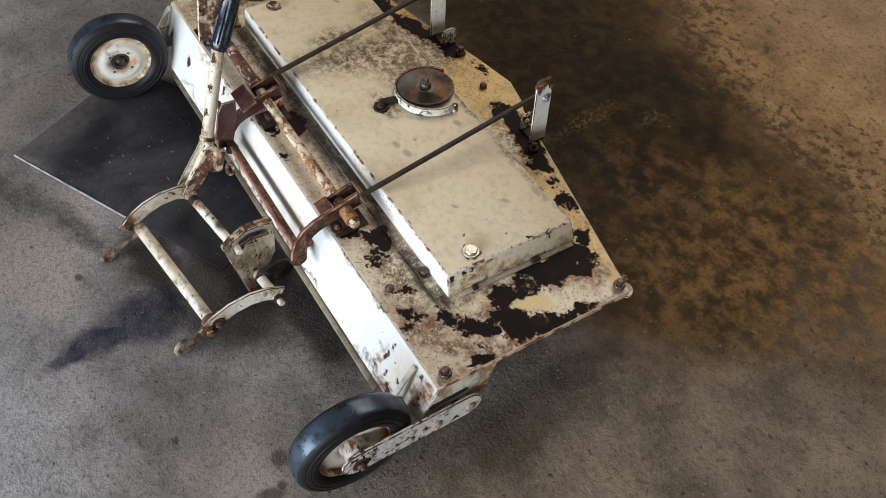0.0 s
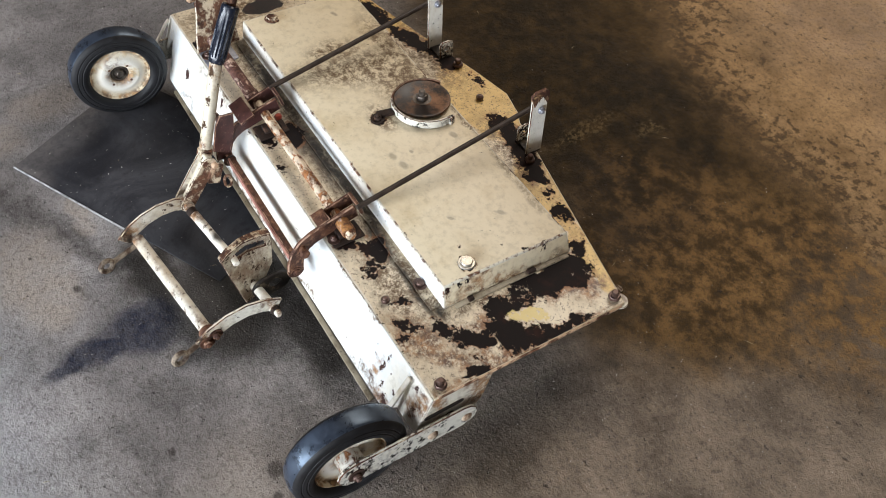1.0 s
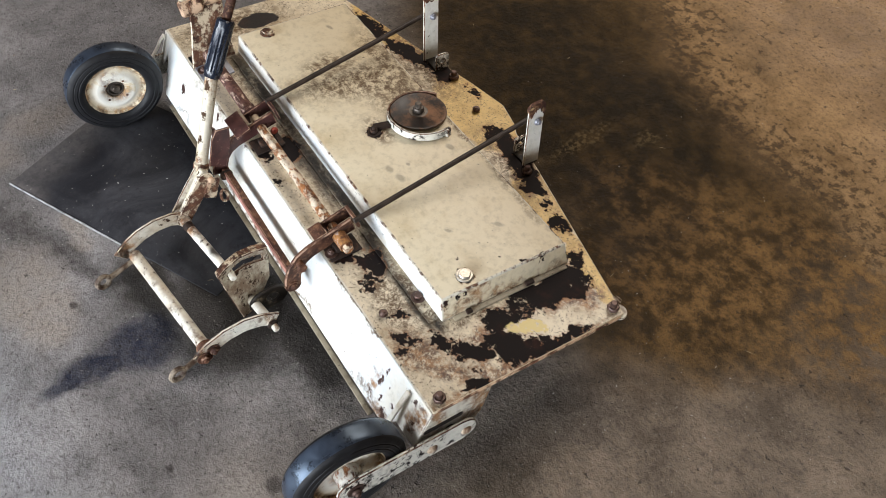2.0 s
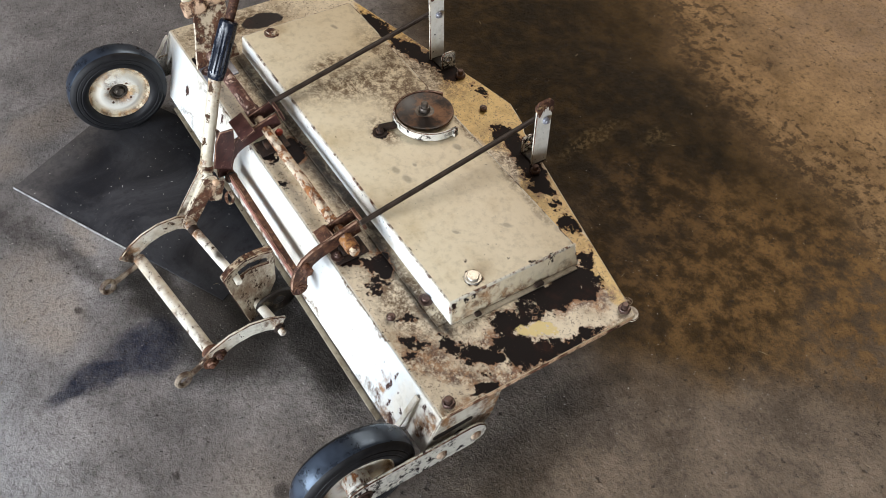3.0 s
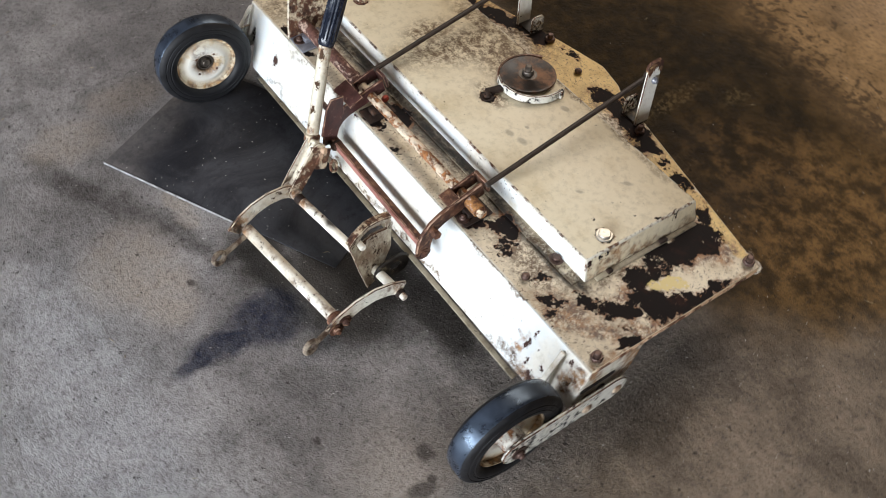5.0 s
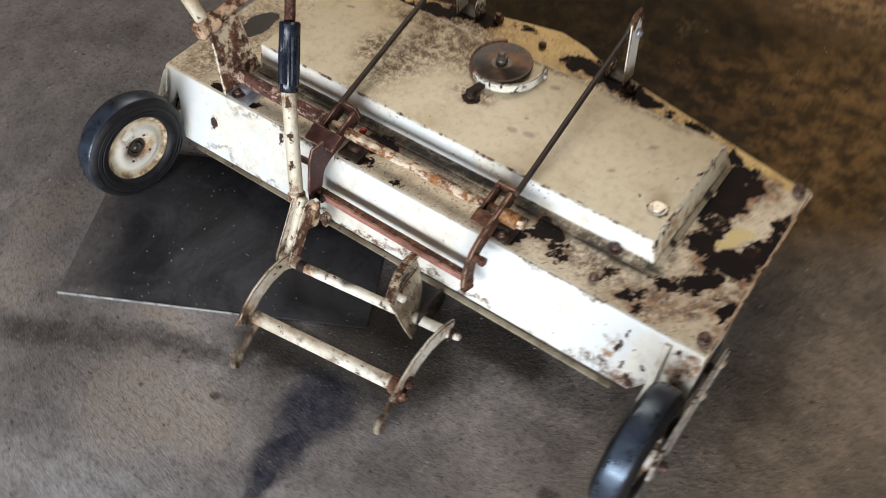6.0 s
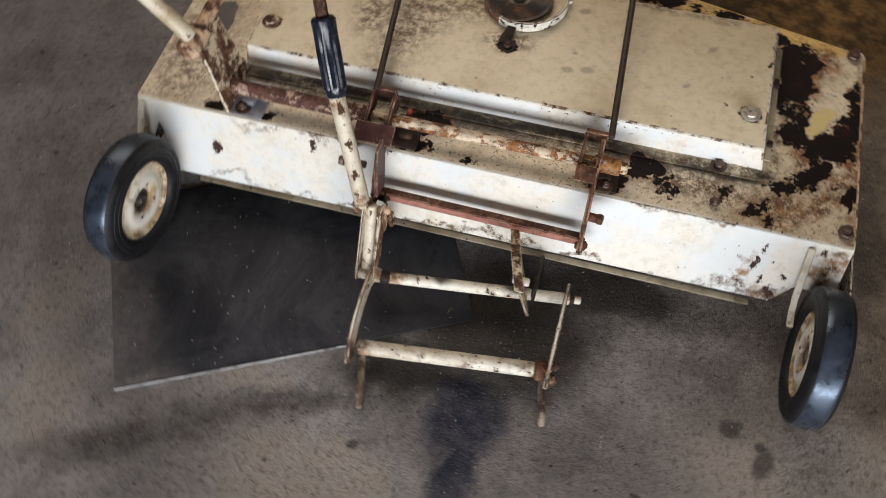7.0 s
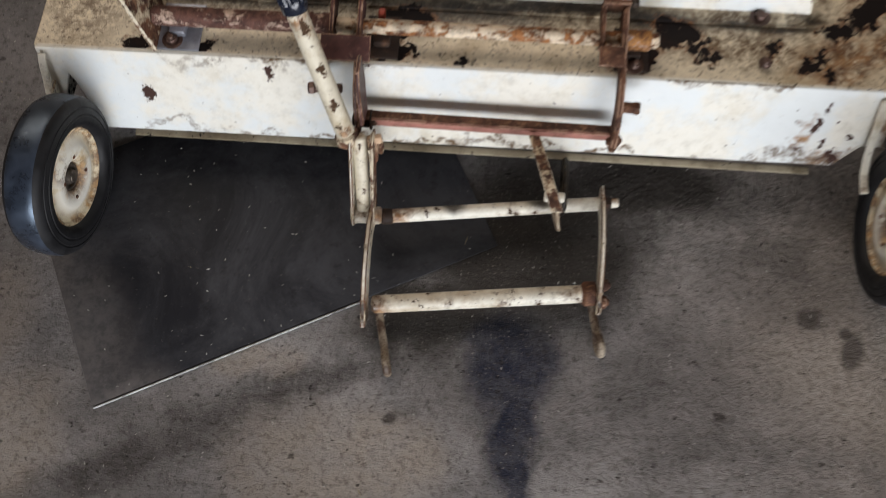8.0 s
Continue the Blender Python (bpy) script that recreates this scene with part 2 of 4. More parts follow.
PEELED = [(0.438, 0.020, 0.026, 0.014, 10), (0.450, 0.064, 0.032, 0.022, 0), (0.725, 0.030, 0.026, 0.022, 0)]
GROOVE = [(0.56, 0.084, 0.40, 0.024, 0), (0.30, 0.078, 0.15, 0.028, 0), (0.56, 0.086, 0.08, 0.024, 0), (0.85, 0.085, 0.10, 0.014, 0)]
deck_paint = old_paint("weathered_deck_paint", (0.78, 0.68, 0.51), (0.42, 0.315, 0.185), 0.54, 0.30, 0.24, 0.42, bare=END_BARE + BACK_BARE + FRONT_BARE + PEELED, freckles=0.80,
                       oily=[(0.55, 0.086, 0.10, 0.021, 0), (0.46, 0.070, 0.05, 0.030, 0), (0.29, 0.086, 0.15, 0.015, 0), (0.66, 0.092, 0.10, 0.010, 0), (0.87, 0.079, 0.07, 0.005, 0), (0.76, 0.080, 0.06, 0.010, 0), (0.936, 0.094, 0.016, 0.008, 0)],
                       grime=GROOVE + [(0.86, 0.05, 0.10, 0.03, 0), (0.05, 0.12, 0.05, 0.12, 0), (0.920, 0.095, 0.05, 0.012, 0), (0.946, 0.15, 0.012, 0.07, 0), (0.69, 0.405, 0.10, 0.04, 0), (0.35, 0.41, 0.12, 0.05, 0)],
                       yellow=[(0.54, 0.44, 0.14, 0.07, 0), (0.79, 0.40, 0.10, 0.04, -10), (0.24, 0.41, 0.14, 0.03, 10), (0.95, 0.38, 0.10, 0.02, -10)],
                       rusty=[(0.965, 0.035, 0.055, 0.035, 30), (1.02, 0.065, 0.035, 0.022, 40), (1.045, 0.115, 0.03, 0.02, 0), (1.015, 0.345, 0.022, 0.040, 0), (1.065, 0.16, 0.012, 0.20, 0), (1.000, 0.310, 0.014, 0.040, 0), (0.990, 0.135, 0.030, 0.022, -40)],
                       worn=[(0.060, 0.180, 0.024, 0.046, -5)],
                       light=[(1.010, 0.214, 0.013, 0.034, -28)])
SMUDGE = [(0.634, 0.305, 0.008, 0.006, 20), (0.636, 0.214, 0.004, 0.003, 0), (0.631, 0.179, 0.008, 0.006, 0), (0.659, 0.185, 0.010, 0.006, 0), (0.805, 0.192, 0.007, 0.003, 30), (0.835, 0.274, 0.010, 0.004, 50), (0.21, 0.28, 0.008, 0.004, 20)]
cover_paint = old_paint("cream_cover_paint", (0.74, 0.645, 0.465), (0.57, 0.455, 0.275), 0.52, 0.22, 0.08, 0.34, smudge=SMUDGE,
                        bare=[(0.534, 0.203, 0.016, 0.014, 0), (0.170, 0.159, 0.014, 0.013, 0), (0.901, 0.163, 0.0155, 0.0155, 0), (0.9255, 0.133, 0.003, 0.004, 0), (0.9265, 0.148, 0.003, 0.003, 0), (0.921, 0.266, 0.003, 0.007, -20), (0.866, 0.170, 0.003, 0.002, 30), (0.896, 0.235, 0.003, 0.002, 0), (0.927, 0.110, 0.004, 0.003, 0), (0.925, 0.300, 0.003, 0.006, 0), (0.80, 0.106, 0.006, 0.002, 0), (0.61, 0.105, 0.004, 0.002, 0)], ragged=0.012, halo=0.006, rusty=[(0.939, 0.22, 0.010, 0.13, 0)],
                        grime=[(0.388, 0.247, 0.050, 0.13, -12), (0.403, 0.267, 0.040, 0.09, -12), (0.43, 0.30, 0.05, 0.06, 0), (0.465, 0.300, 0.040, 0.050, 20), (0.36, 0.325, 0.10, 0.025, 0), (0.32, 0.22, 0.03, 0.05, 0), (0.530, 0.212, 0.036, 0.022, 0), (0.54, 0.345, 0.3, 0.010, 0)])
face_paint = old_paint("white_front_paint", (0.80, 0.77, 0.69), (0.58, 0.51, 0.38), 0.32, 0.26, 0.08, 0.34, tint=(0.72, 0.77, 0.79), under=(0.060, 0.032, 0.026),
                       bare=[(0.131, -0.026, 0.009, 0.004, 10), (0.288, -0.010, 0.0060, 0.0035, 0), (0.952, -0.024, 0.006, 0.003, 30), (0.982, -0.041, 0.010, 0.003, -20), (0.966, -0.034, 0.003, 0.002, 0), (1.034, -0.008, 0.003, 0.002, 0), (0.938, -0.038, 0.003, 0.0012, -20), (1.012, -0.040, 0.004, 0.0015, 20), (0.995, -0.030, 0.003, 0.0018, 0), (0.958, -0.014, 0.003, 0.0016, 40), (0.975, -0.020, 0.002, 0.001, 0), (1.046, -0.020, 0.004, 0.0012, 0), (0.41, -0.004, 0.006, 0.0015, 0)], ragged=0.012, halo=0.003,
                       rusty=[(0.985, -0.045, 0.030, 0.008, 0), (1.045, -0.018, 0.020, 0.012, 0), (0.940, -0.030, 0.010, 0.010, 0)],
                       grime=[(0.84, -0.0002, 0.20, 0.0025, 0), (0.30, -0.0005, 0.12, 0.003, 0), (0.95, -0.046, 0.08, 0.004, 0), (0.55, -0.048, 0.45, 0.0022, 0)])
fold_paint = old_paint("soiled_fold_paint", (0.78, 0.73, 0.62), (0.42, 0.32, 0.19), 0.55, 0.42, 0.35, 0.6, chip_scale=60)
# Cover paint whitened for its front, where the door's light falls.
lit_cover_paint = old_paint("door_lit_cover_front", (0.78, 0.75, 0.68), (0.50, 0.44, 0.33), 0.42, 0.34, 0.20, 0.45, tint=(0.72, 0.77, 0.79), chip_scale=70)
edge_paint = old_paint("dirty_flange_paint", (0.42, 0.36, 0.26), (0.13, 0.095, 0.055), 0.8, 0.40, 0.4, 0.5)
arm_paint = old_paint("chipped_white_paint", (0.74, 0.72, 0.64), (0.45, 0.38, 0.26), 0.45, 0.66, 0.50, 1.0, chip_scale=85)
side_paint = old_paint("soiled_side_paint", (0.76, 0.72, 0.62), (0.42, 0.31, 0.17), 0.60, 0.34, 0.62, 0.5, chip_scale=60, rusty=[(1.068, 0.092, 0.02, 0.030, 0), (1.068, 0.010, 0.02, 0.014, 0)])
upright_paint = old_paint("white_upright_paint", (0.76, 0.74, 0.67), (0.50, 0.42, 0.29), 0.4, 0.34, 0.3, 0.4, chip_scale=70)
bar_paint = old_paint("yellowed_white_paint", (0.80, 0.77, 0.67), (0.38, 0.26, 0.13), 0.56, 0.52, 0.74, 0.45, chip_scale=48, under=(0.060, 0.034, 0.020),
                      rusty=[(0.426, -0.282, 0.030, 0.026, 0), (0.698, -0.240, 0.018, 0.022, 0), (0.440, -0.150, 0.026, 0.020, 0), (0.712, -0.104, 0.014, 0.014, 0)],
                      oily=[(0.420, -0.280, 0.020, 0.014, 0), (0.705, -0.244, 0.014, 0.008, 0), (0.52, -0.128, 0.014, 0.010, 0), (0.63, -0.118, 0.016, 0.012, 0)])
lever_paint = old_paint("cream_lever_paint", (0.68, 0.62, 0.49), (0.40, 0.28, 0.13), 0.5, 0.50, 0.5, 0.5, chip_scale=48, under=(0.075, 0.042, 0.024), ragged=0.012, halo=0.006,
                        bare=[(0.359, -0.035, 0.004, 0.004, 0), (0.372, -0.056, 0.004, 0.004, 0), (0.383, -0.076, 0.004, 0.004, 0), (0.352, -0.022, 0.003, 0.006, 20)],
                        rusty=[(0.352, -0.024, 0.016, 0.014, 0), (0.394, -0.092, 0.012, 0.008, 0)])
quad_paint = old_paint("soiled_quadrant_paint", (0.64, 0.58, 0.45), (0.22, 0.145, 0.075), 0.85, 0.56, 0.95, 0.6, chip_scale=50, under=(0.060, 0.036, 0.022))
rust_steel = rusted("rusted_steel")
cream_edge = rusted("brown_worn_paint_edge", (0.60, 0.51, 0.37), 0.58)
pale_edge = rusted("pale_rusted_edge", (0.38, 0.24, 0.17), 0.40)
cover_edge = rusted("chipped_cover_edge", (0.68, 0.64, 0.54), 0.34)
orange_edge = rusted("worn_deck_edge", (0.72, 0.63, 0.47), 0.10)
dark_rust = mottled("dark_rust", (0.022, 0.012, 0.008), (0.105, 0.052, 0.030), 0.50, 0.70, 60, 0.75)
scorched = rusted("dark_upright_end", (0.55, 0.38, 0.20), 0.66)
bracket_paint = rusted("cream_and_brown_bracket", (0.64, 0.53, 0.38), 0.46)
bracket_edge = rusted("pale_bracket_edge", (0.68, 0.60, 0.47), 0.28)
shaft_paint = flaking("flaking_cream_on_orange_rust", (0.78, 0.64, 0.48), 0.50)
sleeve_paint = flaking("flaking_cream_on_maroon", (0.66, 0.48, 0.38), 0.57, (0.060, 0.026, 0.020), (0.150, 0.068, 0.052))
collar_paint = flaking("yellow_brown_collar", (0.52, 0.40, 0.36), 0.58, (0.100, 0.040, 0.020), (0.42, 0.195, 0.065))
rust_paint = rusted("flaking_paint_on_rust", (0.62, 0.43, 0.29), 0.40)
greasy = mottled("greasy_soiled_steel", (0.016, 0.012, 0.009), (0.20, 0.155, 0.10), 0.50, 0.66, 42, 0.5)
maroon_steel = worn_primer("maroon_primer", (0.085, 0.032, 0.028), (0.22, 0.12, 0.095))
red_steel = worn_primer("faded_red_primer", (0.44, 0.195, 0.155), (0.17, 0.075, 0.050))
spindle_rust = mottled("oily_brown_disc", (0.014, 0.008, 0.006), (0.245, 0.120, 0.060), 0.42, 0.66, 20, 0.45)
rod_steel = plain("brown_rod_steel", (0.052, 0.036, 0.027), 0.55, 0.0, 60, 0.6, 0.0006, 0.35)
dark_steel = plain("oily_dark_steel", (0.045, 0.035, 0.030), 0.42, 0.3, 60, 0.5, 0.0005)
bolt_steel = plain("brown_bolt_steel", (0.15, 0.090, 0.072), 0.45, 0.5, 90, 0.6, 0.0004)
hub_steel = plain("grimy_hub_steel", (0.17, 0.14, 0.115), 0.45, 0.5, 90, 0.7, 0.0005)
eye_steel = mottled("tarnished_eye_steel", (0.070, 0.040, 0.026), (0.34, 0.28, 0.21), 0.42, 0.62, 55, 0.55)
tan_steel = mottled("stained_tan_bolt", (0.19, 0.105, 0.060), (0.58, 0.46, 0.34), 0.40, 0.58, 60, 0.5)
axle_paint = flaking("stained_axle_paint", (0.80, 0.76, 0.68), 0.47)
bright_steel = plain("dull_bright_steel", (0.55, 0.51, 0.44), 0.35, 0.7, 80, 0.4, 0.0003)
grey_steel = plain("bluish_worn_steel", (0.36, 0.37, 0.42), 0.4, 0.5, 50, 0.4, 0.0004)
rubber = plain("worn_black_rubber", (0.011, 0.011, 0.013), 0.58, 0, 60, 0.55, 0.0009, 0.36)
# Treads: the blue sky sheen is put into base and specular colour.
tread_rubber = plain("sky_sheen_tread", (0.030, 0.039, 0.058), 0.34, 0, 45, 0.6, 0.0010, 0.9)
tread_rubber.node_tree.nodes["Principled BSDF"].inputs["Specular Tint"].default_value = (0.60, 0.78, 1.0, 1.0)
grip_rubber = plain("glossy_black_grip", (0.011, 0.016, 0.030), 0.25, 0, 30, 0.3)
sheet_face = dusty_sheet()
sheet_edge = mottled("pale_sheet_edge", (0.13, 0.13, 0.13), (0.52, 0.53, 0.54), 0.36, 0.54, 40, 0.55)
wall_paint = plain("workshop_wall", (0.14, 0.11, 0.08), 0.8, 0, 3, 0.25)
ceiling_paint = plain("workshop_ceiling", (0.13, 0.10, 0.08), 0.85, 0, 3, 0.25)
chip_white = plain("pale_chips", (0.62, 0.60, 0.55), 0.7)
straw = plain("dry_straw", (0.40, 0.33, 0.20), 0.7)


# dark bluish oil stain before the lift frame
STAIN = [(0.603, -0.318, 0.055, 0.072, -4), (0.616, -0.405, 0.030, 0.060, -6), (0.590, -0.290, 0.040, 0.036, 0), (0.626, -0.455, 0.016, 0.040, 0)]


def concrete():
    n = Nodes("stained_concrete", 0.5, 0.0, 0.14)
    w = n.warped(2.2, 0.26, 7)
    torn = n.warped(8, 0.14, 8)
    cloud = n.noise(2.6, 8, 0.62)
    mid = n.noise(8, 9, 0.66)
    blot = n.noise(24, 8, 0.70)
    fine = n.noise(105, 6, 0.72)
    grit = n.noise(330, 3, 0.6)
    lumps = n.noise(38, 5, 0.62)

    def tone(dark, light, lo=0.34, hi=0.66, wide=0.65):
        soft = n.math("ADD", n.math("MULTIPLY", mid, wide), n.math("MULTIPLY", blot, 1 - wide))
        return n.mix(n.ramp(soft, lo, hi), dark, light)

    grey = tone((0.190, 0.182, 0.182), (0.400, 0.380, 0.377))
    warm = tone((0.128, 0.100, 0.075), (0.305, 0.238, 0.178))
    brown = tone((0.036, 0.022, 0.008), (0.098, 0.060, 0.022), wide=0.40)
    rust = tone((0.076, 0.043, 0.015), (0.245, 0.142, 0.055), 0.38, 0.62, 0.30)
    tan = tone((0.190, 0.116, 0.052), (0.440, 0.282, 0.142))
    pink = tone((0.310, 0.205, 0.124), (0.500, 0.345, 0.222))
    # grey before the deck, warm beside it, brown behind it, then tan towards the back
    col = n.mix(n.blobs(w, [(1.62, 0.20, 0.72, 1.00, 0), (1.30, 0.50, 0.30, 0.35, 0), (1.25, 0.10, 0.20, 0.32, 0)], 0.5), grey, warm)
    soiled = n.blobs(w, [(0.36, 0.98, 0.92, 0.56, -14), (0.98, 0.60, 0.24, 0.26, 0)], 0.30)
    col = n.mix(soiled, col, brown)
    col = n.mix(n.math("MULTIPLY", n.blobs(w, [(1.00, 0.66, 0.22, 0.22, 0), (0.82, 0.68, 0.14, 0.09, 20), (1.18, 0.84, 0.22, 0.18, 0)], 0.55), n.ramp(blot, 0.42, 0.56, 0.35, 1.0)), col, rust)
    far = n.nearest(torn, [(0.78, 1.60, 0.75, 0.66, -10), (1.25, 1.50, 0.62, 0.58, 0), (1.6, 3.3, 3.6, 1.75, 0)])
    col = n.mix(n.ramp(far, 0.80, 1.10, 1.0, 0.0), col, tan)
    col = n.mix(n.math("MULTIPLY", n.blobs(w, [(0.72, 1.66, 0.75, 0.36, 0), (1.30, 1.42, 0.42, 0.30, 0)], 0.5), n.ramp(blot, 0.42, 0.60, 1.0, 0.35)), col, pink)
    # dark spots in the tan stretch, most of them along its near border
    crowd = n.math("ADD", n.ramp(far, 0.62, 0.98, 0.0, 0.22), n.math("MULTIPLY", n.noise(6, 4, 0.6), 0.5))
    spotty = n.ramp(n.math("ADD", n.noise(44, 8, 0.68), n.math("MULTIPLY", crowd, 0.5)), 0.690, 0.790)
    col = n.mix(n.math("MULTIPLY", spotty, n.ramp(far, 0.92, 1.08, 0.80, 0.0)), col, (0.060, 0.038, 0.020))
    dark = n.blobs(w, [(0.42, 0.72, 0.50, 0.22, -14), (0.58, 0.90, 0.16, 0.10, 20), (0.74, 0.86, 0.10, 0.06, 0)], 0.45)
    col = n.mix(n.math("MULTIPLY", dark, n.ramp(n.math("ADD", n.math("MULTIPLY", mid, 0.3), n.math("MULTIPLY", blot, 0.7)), 0.42, 0.60, 0.93, 0.45)), col, (0.017, 0.0115, 0.005))
    # wide dirty stretches away from the deck
    wide = n.math("MULTIPLY", n.blobs(n.co, [(0.6, 0.1, 1.5, 1.4, 0)], 0.3), -1.0)
    wide = n.math("MULTIPLY", n.math("ADD", wide, 1.0), n.ramp(n.noise(0.8, 7, 0.65), 0.40, 0.62, 0.0, 0.75))
    col = n.mix(wide, col, (0.085, 0.066, 0.050))
    oil = n.ramp(cloud, 0.52, 0.70)
    col = n.mix(n.math("MULTIPLY", oil, 0.36), col, (0.040, 0.032, 0.026))
    pale = n.blobs(n.warped(9, 0.07, 7), [(0.362, -0.466, 0.096, 0.086, 0), (0.455, -0.440, 0.072, 0.056, 0), (0.325, -0.335, 0.034, 0.020, 20), (1.10, -0.29, 0.20, 0.10, 0), (0.27, -0.335, 0.04, 0.02, 20), (0.005, -0.445, 0.060, 0.080, 0), (-0.06, -0.300, 0.050, 0.080, 0)], 0.38)
    col = n.mix(n.math("MULTIPLY", pale, n.ramp(blot, 0.40, 0.60, 0.86, 0.52)), col, (0.395, 0.346, 0.304))
    smear = n.blobs(n.warped(9, 0.09, 7), [(0.36, -0.356, 0.12, 0.020, 18), (0.19, -0.442, 0.10, 0.030, 24), (0.10, -0.49, 0.09, 0.03, 20)], 0.6)
    col = n.mix(n.math("MULTIPLY", smear, n.ramp(blot, 0.38, 0.62, 0.80, 0.45)), col, (0.050, 0.044, 0.043))
    dull = n.blobs(n.warped(6, 0.12, 7), [(0.76, -0.34, 0.20, 0.10, 0), (-0.04, -0.27, 0.06, 0.20, 27), (0.18, -0.48, 0.15, 0.14, 0), (0.95, -0.20, 0.12, 0.06, 0)], 0.6)
    col = n.mix(n.math("MULTIPLY", dull, 0.36), col, (0.060, 0.052, 0.048))
    # Bluish lightening painted in where the floor gets more of the door's light.
    near = n.blobs(n.warped(4, 0.2, 6), [(0.76, -0.66, 0.36, 0.15, 0), (0.50, -0.62, 0.20, 0.09, 0)], 0.7)
    col = n.mix(n.math("MULTIPLY", near, n.ramp(blot, 0.38, 0.62, 0.35, 0.70)), col, (0.45, 0.455, 0.475))
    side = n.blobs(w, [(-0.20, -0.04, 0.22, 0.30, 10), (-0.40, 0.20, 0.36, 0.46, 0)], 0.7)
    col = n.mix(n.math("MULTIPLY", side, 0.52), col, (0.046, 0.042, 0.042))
    stain = n.blobs(n.warped(9, 0.07, 7), STAIN, 0.4)
    col = n.mix(n.math("MULTIPLY", stain, n.ramp(blot, 0.36, 0.62, 0.97, 0.76)), col, (0.013, 0.018, 0.041))
    # Brown stain deepened with painted shade under the deck front and lift frame.
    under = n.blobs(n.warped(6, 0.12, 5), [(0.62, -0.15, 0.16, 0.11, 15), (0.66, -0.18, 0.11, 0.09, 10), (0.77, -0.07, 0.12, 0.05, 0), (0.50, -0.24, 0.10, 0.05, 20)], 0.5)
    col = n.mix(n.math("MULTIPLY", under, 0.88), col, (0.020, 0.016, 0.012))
    # Shade beside the deck's right end, painted on the concrete.
    end_shade = n.blobs(torn, [(1.125, 0.13, 0.065, 0.15, 0), (1.085, 0.27, 0.030, 0.12, 0), (1.03, 0.42, 0.04, 0.06, 0)], 0.5)
    col = n.mix(n.math("MULTIPLY", end_shade, 0.50), col, (0.022, 0.017, 0.012))
    spots = n.blobs(n.warped(40, 0.014, 5), [(0.461, -0.393, 0.008, 0.006, 20), (0.970, -0.233, 0.016, 0.013, 0), (1.020, -0.272, 0.013, 0.024, -20), (1.014, -0.250, 0.008, 0.008, 0), (0.857, -0.363, 0.008, 0.006, 0)], 0.4)
    col = n.mix(n.math("MULTIPLY", spots, 0.75), col, (0.036, 0.029, 0.026))
    streak = n.blobs(n.warped(25, 0.06, 6), [(0.60, 0.66, 0.018, 0.080, 6), (0.665, 0.79, 0.020, 0.026, 0)], 0.7)
    col = n.mix(n.math("MULTIPLY", streak, n.ramp(fine, 0.46, 0.60, 0, 0.6)), col, (0.26, 0.185, 0.085))
    pits = n.ramp(n.noise(62, 4, 0.55), 0.655, 0.70)
    col = n.mix(n.math("MULTIPLY", pits, 0.62), col, (0.030, 0.025, 0.022))
    col = n.mix(n.ramp(fine, 0.48, 0.66, 0, 0.46), col, (0.036, 0.029, 0.024))
    col = n.mix(n.math("MULTIPLY", n.ramp(n.noise(120, 6, 0.7), 0.55, 0.66), n.ramp(lumps, 0.46, 0.58, 0.05, 0.60)), col, (0.026, 0.022, 0.020))
    col = n.mix(n.math("MULTIPLY", n.ramp(grit, 0.60, 0.72, 0, 0.58), n.ramp(soiled, 0.0, 1.0, 1.0, 0.15)), col, (0.42, 0.385, 0.345))
    relief = n.math("ADD", n.math("ADD", n.math("MULTIPLY", fine, 0.9), n.math("MULTIPLY", grit, 0.35)), n.math("MULTIPLY", lumps, 0.8))
    n.bump(n.math("SUBTRACT", relief, n.math("MULTIPLY", pits, 1.2)), 1.0, 0.0050)
    return n.done(col, n.ramp(cloud, 0.35, 0.7, 0.72, 0.52))


floor_concrete = concrete()


# what shows where the paint is worn off along an edge
EDGES = {m.name: e for m, e in ((arm_paint, cream_edge), (bar_paint, cream_edge), (quad_paint, cream_edge), (upright_paint, cream_edge), (lever_paint, cream_edge), (deck_paint, orange_edge), (rust_steel, pale_edge), (maroon_steel, pale_edge), (red_steel, pale_edge), (bracket_paint, bracket_edge), (cover_paint, cover_edge))}


# ---- mesh helpers ----
def obj_from(name, bm, mat, smooth=True):
    bmesh.ops.recalc_face_normals(bm, faces=bm.faces)
    me = bpy.data.meshes.new(name)
    bm.to_mesh(me)
    bm.free()
    if smooth:
        for p in me.polygons:
            p.use_smooth = True
        me.set_sharp_from_angle(angle=radians(35))
    me.materials.append(mat)
    if mat.name in EDGES:
        me.materials.append(EDGES[mat.name])
    return new(name, me)


# parts that follow the deck plate, whose back stands lower than its front
SAG = Matrix(((1, 0, 0, 0), (0, 1, 0, 0), (0, -0.050, 1, 0), (0, 0, 0, 1)))
SINKING = {"deck_plate", "worn_edge", "corner_tab", "side_skirt", "rear_skirt", "belt_cover", "cover_foot", "foot_clip", "skirt_fold", "cover_bolt", "deck_bolt", "spindle_disc", "spindle_nut", "spindle_post", "belt_guard", "guard_lug", "guard_tab", "guard_back", "upright", "rust_patch", "ear", "foot", "rod_bolt", "draft_rod", "cover_flange", "flange_bolt"}


def part(name, bm, mat, parent, label=""):
    if name in SINKING and parent.name != "lift_frame":
        bm.transform(SAG)
    ob = obj_from(name, bm, mat)
    ob.parent = parent
    if parent.type == "EMPTY":
        ob.matrix_parent_inverse = parent.matrix_basis.inverted()
    if label:
        tagged(ob, label)
    return ob


def thing(name, at, label, category, group=""):
    ob = new(name)
    ob.empty_display_size = 0.05
    ob.matrix_basis = Matrix.Translation(at)
    return tagged(ob, label, category, group)


